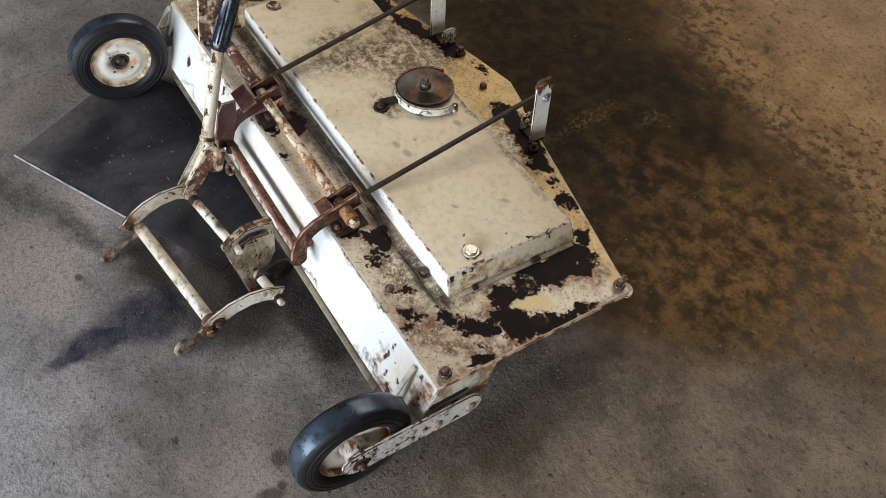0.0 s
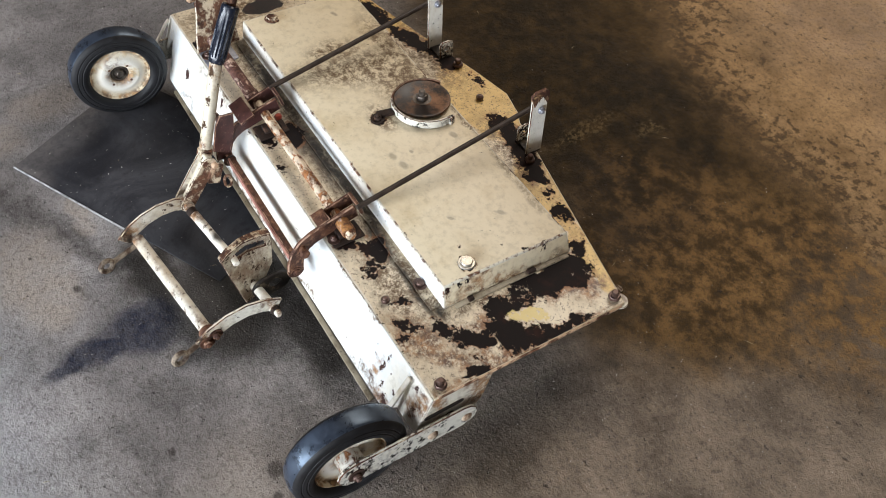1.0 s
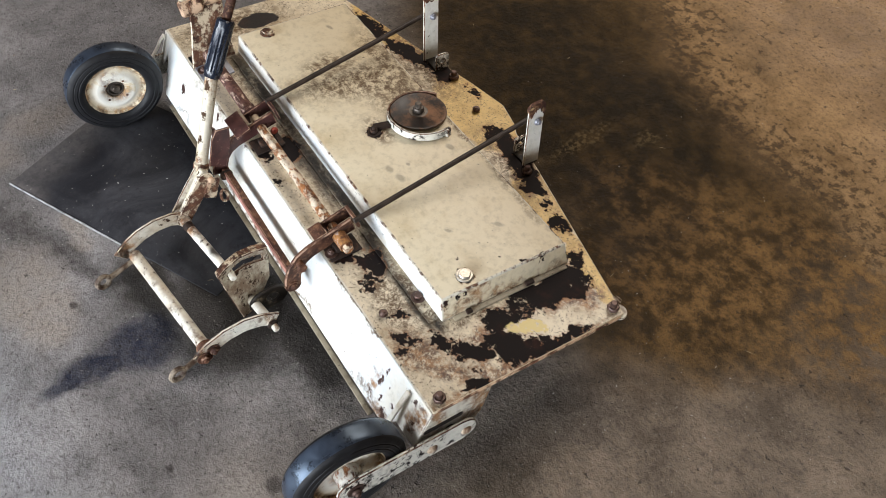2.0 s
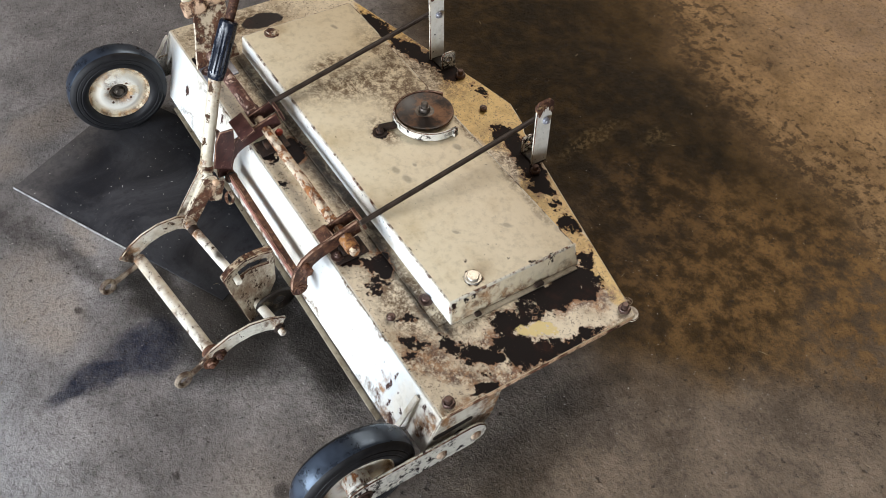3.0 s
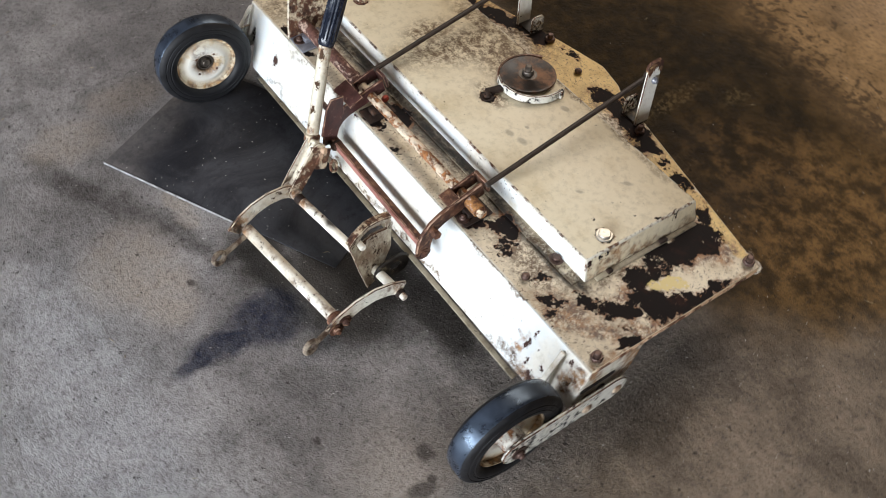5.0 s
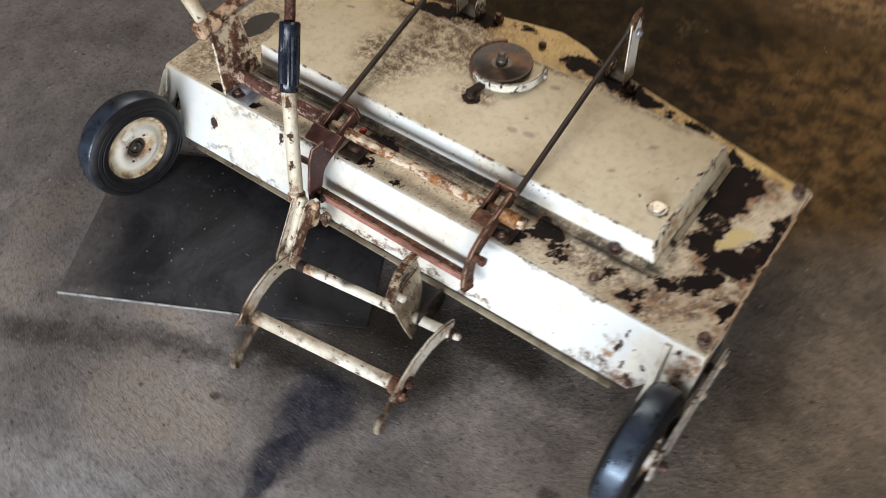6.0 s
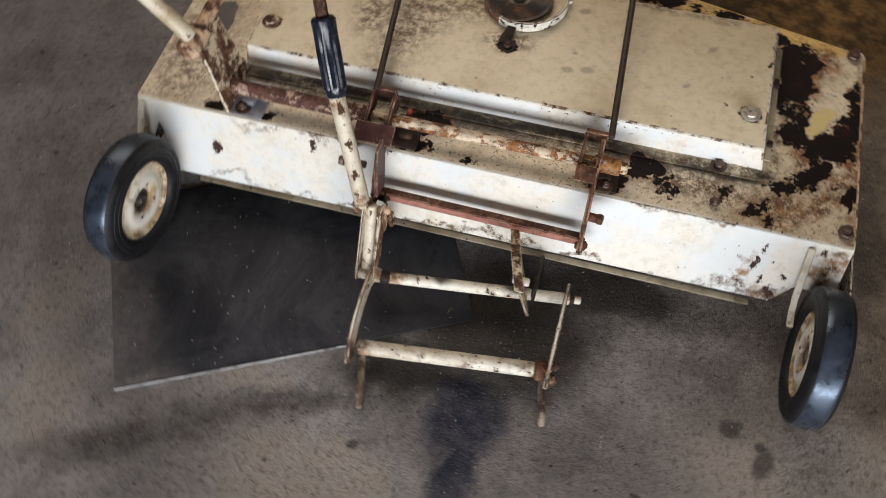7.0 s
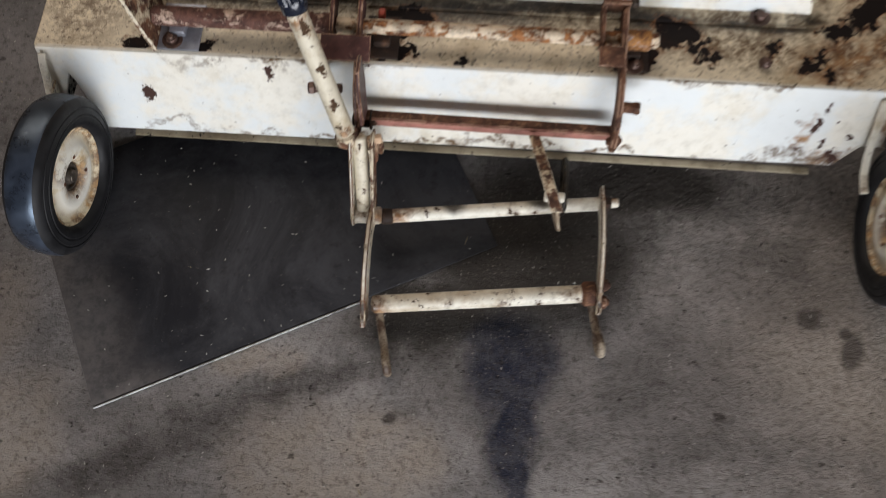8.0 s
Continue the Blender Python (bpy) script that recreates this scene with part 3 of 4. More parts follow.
def bevelled(bm, width, segments=2, sharp=25):
    edges = [e for e in bm.edges if len(e.link_faces) == 2 and e.calc_face_angle(0) > radians(sharp)]
    bmesh.ops.bevel(bm, geom=edges, offset=width, segments=segments, affect="EDGES", profile=0.5, clamp_overlap=True, material=1)
    return bm


def block(size, m, bevel=0.0, segments=2):
    bm = bmesh.new()
    bmesh.ops.create_cube(bm, size=1)
    bm.transform(Matrix.Diagonal((*size, 1)))
    if bevel:
        bevelled(bm, bevel, segments)
    bm.transform(m)
    return bm


def axis_frame(a, b, up=(0, 0, 1)):
    """A matrix whose z runs from a to b, with its origin at a."""
    z = (Vector(b) - Vector(a)).normalized()
    x = Vector(up).cross(z)
    if x.length < 1e-4:
        x = Vector((1, 0, 0)).cross(z)
    x.normalize()
    y = z.cross(x)
    m = Matrix((x, y, z)).transposed().to_4x4()
    m.translation = Vector(a)
    return m


def lathe(profile, m, seg=32, closed=False):
    """Turn (radius, height) pairs round z."""
    bm = bmesh.new()
    rings = []
    for r, h in profile:
        if r < 1e-6:
            rings.append([bm.verts.new((0, 0, h))])
        else:
            rings.append([bm.verts.new((r * math.cos(2 * math.pi * i / seg), r * math.sin(2 * math.pi * i / seg), h)) for i in range(seg)])
    pairs = list(zip(rings, rings[1:])) + ([(rings[-1], rings[0])] if closed else [])
    for a, b in pairs:
        for i in range(seg):
            j = (i + 1) % seg
            if len(a) == 1 and len(b) == 1:
                continue
            if len(a) == 1:
                bm.faces.new((a[0], b[i], b[j]))
            elif len(b) == 1:
                bm.faces.new((a[i], a[j], b[0]))
            else:
                bm.faces.new((a[i], a[j], b[j], b[i]))
    bm.transform(m)
    return bm


def rod(a, b, r, seg=16, round_end=0.25):
    length = (Vector(b) - Vector(a)).length
    e = r * round_end
    return lathe([(0, 0), (r - e, 0), (r, e), (r, length - e), (r - e, length), (0, length)], axis_frame(a, b), seg)


def pipe(points, r, seg=10, closed=False):
    """A round bar swept along points."""
    pts = [Vector(p) for p in points]
    bm = bmesh.new()
    rings, last = [], None
    for i, p in enumerate(pts):
        q0 = pts[i - 1] if (i or closed) else p
        q1 = pts[(i + 1) % len(pts)] if (i < len(pts) - 1 or closed) else p
        d = (q1 - q0).normalized()
        x = (last - d * last.dot(d)).normalized() if last else d.orthogonal().normalized()
        last = x
        y = d.cross(x)
        rings.append([bm.verts.new(p + r * (x * math.cos(2 * math.pi * k / seg) + y * math.sin(2 * math.pi * k / seg))) for k in range(seg)])
    for a, b in list(zip(rings, rings[1:])) + ([(rings[-1], rings[0])] if closed else []):
        for k in range(seg):
            bm.faces.new((a[k], a[(k + 1) % seg], b[(k + 1) % seg], b[k]))
    if not closed:
        bm.faces.new(rings[0])
        bm.faces.new(list(reversed(rings[-1])))
    return bm


def plate(outline, thick, m, bevel=0.0012, holes=()):
    """A flat plate: an outline in the plane x, y of m, with its thickness along z; holes are outlines too."""
    bm = bmesh.new()
    loops = []
    for ring in (outline, *holes):
        vs = [bm.verts.new((x, y, 0)) for x, y in ring]
        loops += [bm.edges.new((vs[i], vs[(i + 1) % len(vs)])) for i in range(len(vs))]
    bmesh.ops.triangle_fill(bm, edges=loops, use_beauty=True)
    top = bmesh.ops.extrude_face_region(bm, geom=list(bm.faces))["geom"]
    bmesh.ops.translate(bm, verts=[v for v in top if isinstance(v, bmesh.types.BMVert)], vec=(0, 0, thick))
    bmesh.ops.recalc_face_normals(bm, faces=bm.faces)
    if bevel:
        bevelled(bm, 1.35 * bevel, 1, 40)
    bm.transform(m)
    return bm


def merged(*parts):
    bm = bmesh.new()
    for p in parts:
        me = bpy.data.meshes.new("tmp")
        p.to_mesh(me)
        p.free()
        bm.from_mesh(me)
        bpy.data.meshes.remove(me)
    return bm


def capsule(a, b, r, n=8):
    """The outline of a flat bar with round ends from a to b, in 2D."""
    a, b = Vector(a), Vector(b)
    t = math.atan2(b.y - a.y, b.x - a.x)
    out = [(b.x + r * math.cos(t + q), b.y + r * math.sin(t + q)) for q in np.linspace(-math.pi / 2, math.pi / 2, n)]
    return out + [(a.x + r * math.cos(t + q), a.y + r * math.sin(t + q)) for q in np.linspace(math.pi / 2, 1.5 * math.pi, n)]


def ribbon(points, half):
    """The outline of a strip of that half width along 2D points."""
    p = [Vector(q) for q in points]
    left, right = [], []
    for i, q in enumerate(p):
        d = (p[min(i + 1, len(p) - 1)] - p[max(i - 1, 0)]).normalized()
        n = Vector((-d.y, d.x))
        left.append(tuple(q + n * half))
        right.append(tuple(q - n * half))
    return left + right[::-1]


def circle(x, y, r, n=16):
    return [(x + r * math.cos(2 * math.pi * i / n), y + r * math.sin(2 * math.pi * i / n)) for i in range(n)]


def in_yz(x):
    """Maps plate coordinates (u, v, w) to world (x + w, u, v)."""
    return Matrix(((0, 0, 1, x), (1, 0, 0, 0), (0, 1, 0, 0), (0, 0, 0, 1)))


def bolt(at, up=(0, 0, 1), r=0.009, head=0.006, stud=0.006, washer=True, turn=0.3):
    """A hexagon nut on a washer with the end of its stud."""
    a = Vector(at)
    m = axis_frame(a, a + Vector(up))
    some = []
    if washer:
        some.append(lathe([(0, 0), (r * 1.55, 0), (r * 1.55, 0.0018), (0, 0.0018)], m, 20))
    hexa = [(r * math.cos(turn + k * math.pi / 3), r * math.sin(turn + k * math.pi / 3)) for k in range(6)]
    some.append(plate(hexa, head, m @ Matrix.Translation((0, 0, 0.0015)), 0.0012))
    if stud:
        some.append(lathe([(0, 0.001), (r * 0.55, 0.001), (r * 0.55, head + stud), (r * 0.4, head + stud + 0.0015), (0, head + stud + 0.0015)], m, 14))
    return merged(*some)


# ---- the workshop: walls and ceiling are added out of view to enclose the light ----
def slab(name, x0, x1, y0, y1, z0, z1, mat, label, category):
    ob = obj_from(name, block((x1 - x0, y1 - y0, z1 - z0), Matrix.Translation(((x0 + x1) / 2, (y0 + y1) / 2, (z0 + z1) / 2))), mat, False)
    return tagged(ob, label, category, kind="structure")


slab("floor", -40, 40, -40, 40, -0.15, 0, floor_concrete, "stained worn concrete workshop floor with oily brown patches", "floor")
frame_of = [(-3.4, 6.8, DOOR_Y - 0.2, SKY_Y - 1.1), (-3.4, 6.8, SKY_Y + 1.1, 4.8), (-3.4, SKY_X - 1.5, SKY_Y - 1.1, SKY_Y + 1.1), (SKY_X + 1.5, 6.8, SKY_Y - 1.1, SKY_Y + 1.1)]
roof_parts = [block((x1 - x0, y1 - y0, 0.15), Matrix.Translation(((x0 + x1) / 2, (y0 + y1) / 2, 2.875))) for x0, x1, y0, y1 in frame_of]
tagged(obj_from("ceiling", merged(*roof_parts), ceiling_paint, False), "plain brown workshop ceiling, out of view, with an assumed skylight opening", "ceiling", kind="structure")
slab("wall_north", -3.4, 6.8, 4.6, 4.8, 0, 2.8, wall_paint, "plain tan workshop wall, out of view", "wall")
slab("wall_west", -3.4, -3.2, DOOR_Y, 4.6, 0, 2.8, wall_paint, "plain tan workshop wall, out of view", "wall")
slab("wall_east", 6.6, 6.8, DOOR_Y, 4.6, 0, 2.8, wall_paint, "plain tan workshop wall, out of view", "wall")
slab("wall_south", -3.4, -0.8, DOOR_Y - 0.2, DOOR_Y, 0, 2.8, wall_paint, "plain tan wall beside the open workshop door, out of view", "wall")
slab("wall_south_2", 5.6, 6.8, DOOR_Y - 0.2, DOOR_Y, 0, 2.8, wall_paint, "plain tan wall beside the open workshop door, out of view", "wall")
slab("lintel", -0.8, 5.6, DOOR_Y - 0.2, DOOR_Y, 2.05, 2.8, wall_paint, "plain tan wall over the open workshop door, out of view", "wall")

# ---- the mower deck ----
Z = 0.163          # top of the deck plate at its front edge; it sinks a little towards the back
LONG = 1.07
deck = thing("mower_deck", (0.535, 0.2, 0), "old cream mower deck with rust, chipped paint and bare steel", "mower deck")

OUT = [(0, 0), (LONG, 0), (LONG - 0.002, 0.369), (0.622, 0.466), (0.600, 0.478), (0.540, 0.491), (0.455, 0.474), (0.315, 0.440), (0, 0.367)]
part("deck_plate", plate(OUT, 0.005, Matrix.Translation((0, 0, Z - 0.005)), 0.0015), deck_paint, deck, "dirty cream deck plate with dark bare patches")

part("worn_edge", block((0.0025, 0.352, 0.0052), pose(LONG - 0.0005, 0.184, Z - 0.0026), 0.0008), rust_paint, deck, "rusty worn edge")
part("corner_tab", merged(plate(circle(0, 0, 0.008, 14), 0.004, pose(1.036, 0.380, Z - 0.0095), 0.001), plate(circle(0, 0, 0.016, 20), 0.004, pose(1.056, 0.366, Z - 0.0095), 0.001)), bar_paint, deck, "small rounded corner tabs")
# Sloping front skirt: a point (x, s) of its plane, s metres down the slope.
SLOPE = math.atan2(0.046, 0.112)
face_m = Matrix.Translation((0, 0.0012, Z - 0.001)) @ Matrix(((1, 0, 0, 0), (0, -math.sin(SLOPE), -math.cos(SLOPE), 0), (0, -math.cos(SLOPE), math.sin(SLOPE), 0), (0, 0, 0, 1)))
FACE = [(0.002, 0), (LONG - 0.001, 0), (LONG - 0.001, 0.084), (1.014, 0.084), (0.988, 0.118), (0.060, 0.124), (0.052, 0.110), (0.040, 0.055), (0.034, 0.040), (0.029, 0.052), (0.022, 0.072), (0.008, 0.072), (0.003, 0.05)]
part("front_skirt", plate(FACE, 0.004, face_m, 0.001), face_paint, deck, "bright white painted front skirt")
part("skirt_fold", rod((0.004, 0.0022, Z - 0.0034), (LONG - 0.003, 0.0022, Z - 0.0034), 0.0036, 12), fold_paint, deck, "rounded fold between the deck plate and its skirt")
part("skirt_flange", block((0.865, 0.0095, 0.004), pose(0.530, -0.0520, 0.0470, 6), 0.001), edge_paint, deck, "dirty bent lower flange")
side = [(0.002, Z - 0.006), (0.108, Z - 0.006), (0.092, 0.098), (0.066, 0.066), (-0.020, 0.066), (-0.034, 0.086)]
part("side_skirt", plate(side, 0.004, in_yz(LONG - 0.005), 0.001), side_paint, deck, "soiled cream side skirt")
# Solid dark strip standing for the shade in the gap above the arm.
part("slot_shade_strip", plate(capsule((-0.012, 0.1165), (0.050, 0.1165), 0.0045), 0.001, in_yz(LONG - 0.0008), 0), dark_steel, deck, "dark strip laid on the side skirt as the shade of a slot")
left_side = [(0.002, Z - 0.006), (0.350, Z - 0.006), (0.340, 0.03), (0.05, 0.03), (0.0, 0.098)]
part("side_skirt", plate(left_side, 0.004, in_yz(0.002), 0.001), arm_paint, deck)
# Rear skirt under the plate, down to the floor, which carries the back of the deck.
for (x0, y0), (x1, y1) in (((0.03, 0.355), (0.315, 0.422)), ((0.315, 0.422), (0.545, 0.470)), ((0.545, 0.470), (0.90, 0.388))):
    d = math.hypot(x1 - x0, y1 - y0)
    part("rear_skirt", block((d, 0.004, 0.134), Matrix.Translation(((x0 + x1) / 2, (y0 + y1) / 2, Z - 0.0735)) @ Matrix.Rotation(math.atan2(y1 - y0, x1 - x0), 4, "Z"), 0.001), edge_paint, deck)

# Raised belt cover.
TOP = Z + 0.046
cover = bmesh.new()
lo = [(0.142, 0.099), (0.936, 0.099), (0.936, 0.355), (0.142, 0.355)]
hi = [(0.149, 0.104), (0.926, 0.104), (0.926, 0.348), (0.149, 0.348)]
vs = [cover.verts.new((x, y, Z + 0.001)) for x, y in lo] + [cover.verts.new((x, y, TOP)) for x, y in hi]
for q in ((0, 1, 5, 4), (1, 2, 6, 5), (2, 3, 7, 6), (3, 0, 4, 7), (4, 5, 6, 7), (3, 2, 1, 0)):
    cover.faces.new([vs[i] for i in q])
bmesh.ops.recalc_face_normals(cover, faces=cover.faces)
bevelled(cover, 0.0032, 2)
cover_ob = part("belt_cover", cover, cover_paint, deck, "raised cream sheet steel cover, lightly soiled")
cover_ob.data.materials.append(lit_cover_paint)
# The front faces carry the door's light in their whiter colour.
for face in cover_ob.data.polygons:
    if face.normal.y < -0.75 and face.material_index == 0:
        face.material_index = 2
part("cover_foot", block((0.009, 0.226, 0.0030), pose(0.9400, 0.232, Z + 0.0026, 0, 10), 0.0008), edge_paint, deck, "soiled folded foot of the cover")
for y, long in ((0.148, 0.010), (0.268, 0.016)):
    part("foot_clip", block((0.008, long, 0.007), pose(0.9405, y, Z + 0.006), 0.001), dark_rust, deck, "small dark clip at the foot of the cover")

for at in ((0.901, 0.163, TOP), (0.170, 0.159, TOP)):
    head = merged(lathe([(0, 0), (0.0145, 0), (0.0150, 0.0015), (0.0135, 0.003), (0, 0.003)], Matrix.Translation(at), 24),
                  plate([(0.0115 * math.cos(k * math.pi / 3 + 0.2), 0.0115 * math.sin(k * math.pi / 3 + 0.2)) for k in range(6)], 0.005, Matrix.Translation(Vector(at) + Vector((0, 0, 0.002))), 0.001))
    part("cover_bolt", head, bright_steel if at[0] > 0.5 else bracket_paint, deck, "worn bolt head")
for at, r in (((1.051, 0.358, Z), 0.011), ((1.054, 0.021, Z), 0.011), ((0.876, 0.026, Z), 0.008), ((0.531, 0.432, Z), 0.008), ((0.424, 0.448, Z), 0.011), ((0.722, 0.419, Z), 0.010)):
    part("deck_bolt", bolt(at, r=r, head=0.008, stud=0.009 if r > 0.009 else 0.002, washer=False), bolt_steel, deck, "brown rusty bolt")

# Spindle disc with its guard.
C = (0.530, 0.300)
G = (0.541, 0.302)
part("spindle_disc", lathe([(0, 0.0055), (0.014, 0.0055), (0.018, 0.0066), (0.046, 0.0070), (0.050, 0.0085), (0.0535, 0.0080), (0.0540, 0.0060), (0.0535, 0.0030), (0, 0.0030)], Matrix.Translation((*C, TOP + 0.002)) @ Matrix.Rotation(radians(-1.5), 4, "Y"), 48),
     spindle_rust, deck, "brown rusty spindle disc")
part("spindle_nut", bolt((*C, TOP + 0.0075), r=0.0115, head=0.010, stud=0.010), hub_steel, deck)
part("spindle_post", lathe([(0, 0), (0.046, 0), (0.046, 0.006), (0, 0.006)], Matrix.Translation((*C, TOP)), 32), dark_steel, deck)


def arc(a0, a1, r=0.0640):
    return [(G[0] + r * math.cos(radians(a)), G[1] + r * math.sin(radians(a))) for a in range(a0, a1, 4)]


part("belt_guard", plate(ribbon(arc(-118, 16), 0.0022), 0.0175, Matrix.Translation((0, 0, TOP + 0.0005)), 0.0008), arm_paint, deck, "white curved belt guard")
part("guard_back", plate(ribbon(arc(-236, -112), 0.0016), 0.0110, Matrix.Translation((0, 0, TOP + 0.0005)), 0.0006), rust_steel, deck, "rusty back of the belt guard")
part("guard_lug", merged(block((0.014, 0.034, 0.008), pose(0.530, 0.222, TOP + 0.005, 0, 0, -12), 0.002), bolt((0.534, 0.203, TOP), r=0.008, head=0.007, stud=0.006)), dark_rust, deck, "rusty lug and bolt of the guard")
part("guard_tab", block((0.007, 0.011, 0.0170), pose(0.606, 0.318, TOP + 0.009, 0, 0, 25), 0.001), arm_paint, deck)

# Uprights at the back, each a tall bar and a short ear on one foot, with the draft rods.
for x, ear, zt, front in ((0.344, 0.040, 0.322, 0.372), (0.700, -0.036, 0.313, 0.717)):
    strap = [(0.423, Z), (0.457, Z), (0.457, zt - 0.006), (0.451, zt), (0.430, zt - 0.002), (0.423, zt - 0.008)]
    up = part("upright", plate(strap, 0.005, in_yz(x), 0.001, holes=[circle(0.441, zt - 0.012, 0.004, 10)]), upright_paint, deck, "chipped white upright bar")
    worn = 0.036 if x > 0.5 else 0.018
    tear = random.Random(int(x * 1000))
    torn = [(0.4222 + 0.0356 * k / 16, zt - worn * (0.62 + 0.20 * math.sin(0.5 * k) + tear.uniform(-0.16, 0.16))) for k in range(17)]
    part("rust_patch", plate(torn + [(0.4578, zt - 0.0060), (0.4513, zt + 0.0006), (0.4298, zt - 0.0012), (0.4222, zt - 0.0076)], 0.0062, in_yz(x - 0.0006), 0), scorched, up, "bare dark rusty upper end")
    short = [(0.427, Z), (0.459, Z), (0.459, Z + 0.034), (0.453, Z + 0.040), (0.433, Z + 0.040), (0.427, Z + 0.034)]
    part("ear", plate(short, 0.005, in_yz(x + ear), 0.001, holes=[circle(0.443, Z + 0.022, 0.006, 12)]), arm_paint, deck, "short chipped ear")
    part("foot", block((abs(ear) + 0.008, 0.030, 0.004), pose(x + ear / 2 + 0.002, 0.442, Z + 0.002), 0.001), greasy, deck)
    part("rod_bolt", bolt((x + 0.005, 0.441, 0.272), (1, 0, 0), 0.0080, 0.006, 0.003, washer=False), grey_steel, deck, "grey bolt")
    part("draft_rod", merged(rod((front, 0.062, 0.217), (x - 0.006, 0.433, 0.2710), 0.0048, 14), rod((x - 0.012, 0.441, 0.272), (x - 0.001, 0.441, 0.272), 0.012, 18)), rod_steel, deck, "thin dark steel rod")

# Rock shaft on the deck with its arms.
S = (0.035, 0.187)
part("rock_shaft", rod((0.366, *S), (0.749, *S), 0.0088, 20), shaft_paint, deck, "rusty shaft with flaking paint")
part("shaft_sleeve", merged(rod((0.150, *S), (0.368, *S), 0.0118, 24), rod((0.338, *S), (0.346, *S), 0.0140, 24), rod((0.352, *S), (0.372, *S), 0.0132, 24)), sleeve_paint, deck, "maroon painted shaft sleeve")
for x in (0.178, 0.425, 0.720):
    part("shaft_bearing", merged(block((0.054 if x < 0.3 else 0.040, 0.064 if x < 0.3 else 0.058, 0.004), pose(x, 0.034, Z + 0.0025), 0.001), block((0.020, 0.034, 0.012), pose(x, 0.036, Z + 0.009), 0.003)), grey_steel if x < 0.3 else dark_rust, deck, "worn steel bearing plate")
part("bearing_nut", bolt((0.172, 0.014, Z + 0.004), r=0.008, stud=0.003), bolt_steel, deck)
part("bearing_nut", bolt((0.724, 0.012, Z + 0.004), r=0.007, stud=0.003), bolt_steel, deck)
ARM = [(0.064, 0.199), (0.048, 0.195), (0.030, 0.190), (0.004, 0.183), (-0.018, 0.177), (-0.036, 0.167), (-0.049, 0.151), (-0.056, 0.131), (-0.058, 0.114)]
TIP = [(-0.058 + 0.015 * math.cos(radians(a)), 0.112 + 0.015 * math.sin(radians(a))) for a in range(180, 361, 20)]
part("rock_arm", merged(plate(ribbon(ARM, 0.015), 0.007, in_yz(0.704), 0.0015), plate(TIP, 0.007, in_yz(0.704), 0.0015), plate(ribbon([(0.068, 0.202), (0.045, 0.196), (0.020, 0.188)], 0.014), 0.005, in_yz(0.680), 0.001),
                        block((0.032, 0.006, 0.030), pose(0.697, 0.070, 0.202, 15), 0.001), block((0.030, 0.024, 0.005), pose(0.694, 0.004, 0.199, 15), 0.001)), rust_steel, deck, "rusty bent lift arm")
part("arm_pin", merged(rod((0.706, -0.040, 0.163), (0.728, -0.044, 0.168), 0.0065, 14), rod((0.722, -0.043, 0.167), (0.731, -0.044, 0.168), 0.0085, 6)), rust_steel, deck)
part("arm_pin", merged(rod((0.700, -0.058, 0.112), (0.7165, -0.058, 0.112), 0.0072, 14), bolt((0.711, -0.058, 0.112), (1, 0, 0), 0.007, 0.004, 0.002)), rust_steel, deck)
part("end_collar", rod((0.708, *S), (0.739, *S), 0.0122, 20, 0.08), collar_paint, deck, "orange brown rusty end collar")
part("rock_arm", merged(plate(ribbon(ARM, 0.015), 0.006, in_yz(0.398), 0.0015), plate(ribbon([(0.068, 0.202), (0.045, 0.196), (0.020, 0.188)], 0.014), 0.005, in_yz(0.366), 0.001),
                        block((0.034, 0.006, 0.030), pose(0.384, 0.070, 0.202, 15), 0.001), block((0.058, 0.030, 0.005), pose(0.388, -0.004, 0.200, 22), 0.001),
                        plate([(-0.063, 0.209), (-0.052, 0.227), (-0.026, 0.224), (-0.030, 0.185), (-0.047, 0.136), (-0.078, 0.150)], 0.005, in_yz(0.407), 0.001)), maroon_steel, deck, "maroon painted lift arm")
part("red_cap", rod((0.420, 0.052, 0.188), (0.428, 0.052, 0.188), 0.007, 12), plain("red_cap", (0.34, 0.050, 0.025), 0.5), deck, "small red cap")
bar_m = axis_frame((0.404, -0.0545, 0.1185), (0.702, -0.0565, 0.1165), (0, 0, 1)) @ Matrix.Translation((0, 0, 0.150))
part("cross_bar", block((0.0030, 0.0145, 0.300), bar_m, 0.0008), red_steel, deck, "faded red angle iron bar")
part("bar_flange", block((0.0105, 0.0030, 0.300), bar_m @ Matrix.Translation((0.0068, 0.0058, 0)), 0.0008), rust_steel, deck, "dark rusty upper flange of the bar")
part("bar_knuckle", merged(rod((0.392, -0.052, 0.117), (0.414, -0.053, 0.117), 0.0085, 14), bolt((0.414, -0.052, 0.118), (1, 0, 0), 0.008, 0.006, 0.003)), dark_rust, deck, "dark rusty knuckle")

part("arm_pin", merged(rod((0.385, -0.040, 0.170), (0.352, -0.043, 0.173), 0.0055, 12), rod((0.354, -0.043, 0.173), (0.345, -0.044, 0.174), 0.0080, 6)), bolt_steel, deck)
part("cover_flange", block((0.775, 0.019, 0.0030), pose(0.540, 0.0900, Z + 0.0018)), deck_paint, deck, "soiled flange along the foot of the cover")
part("flange_bolt", bolt((0.874, 0.092, Z + 0.003), r=0.008, head=0.006, stud=0.0), bolt_steel, deck)
# Bracket of the second lever at the far end of the shaft.
brk = [(-0.002, 0), (0.090, 0), (0.090, 0.060), (0.094, 0.118), (0.060, 0.130), (0.026, 0.118), (0.016, 0.070), (0.006, 0.036)]
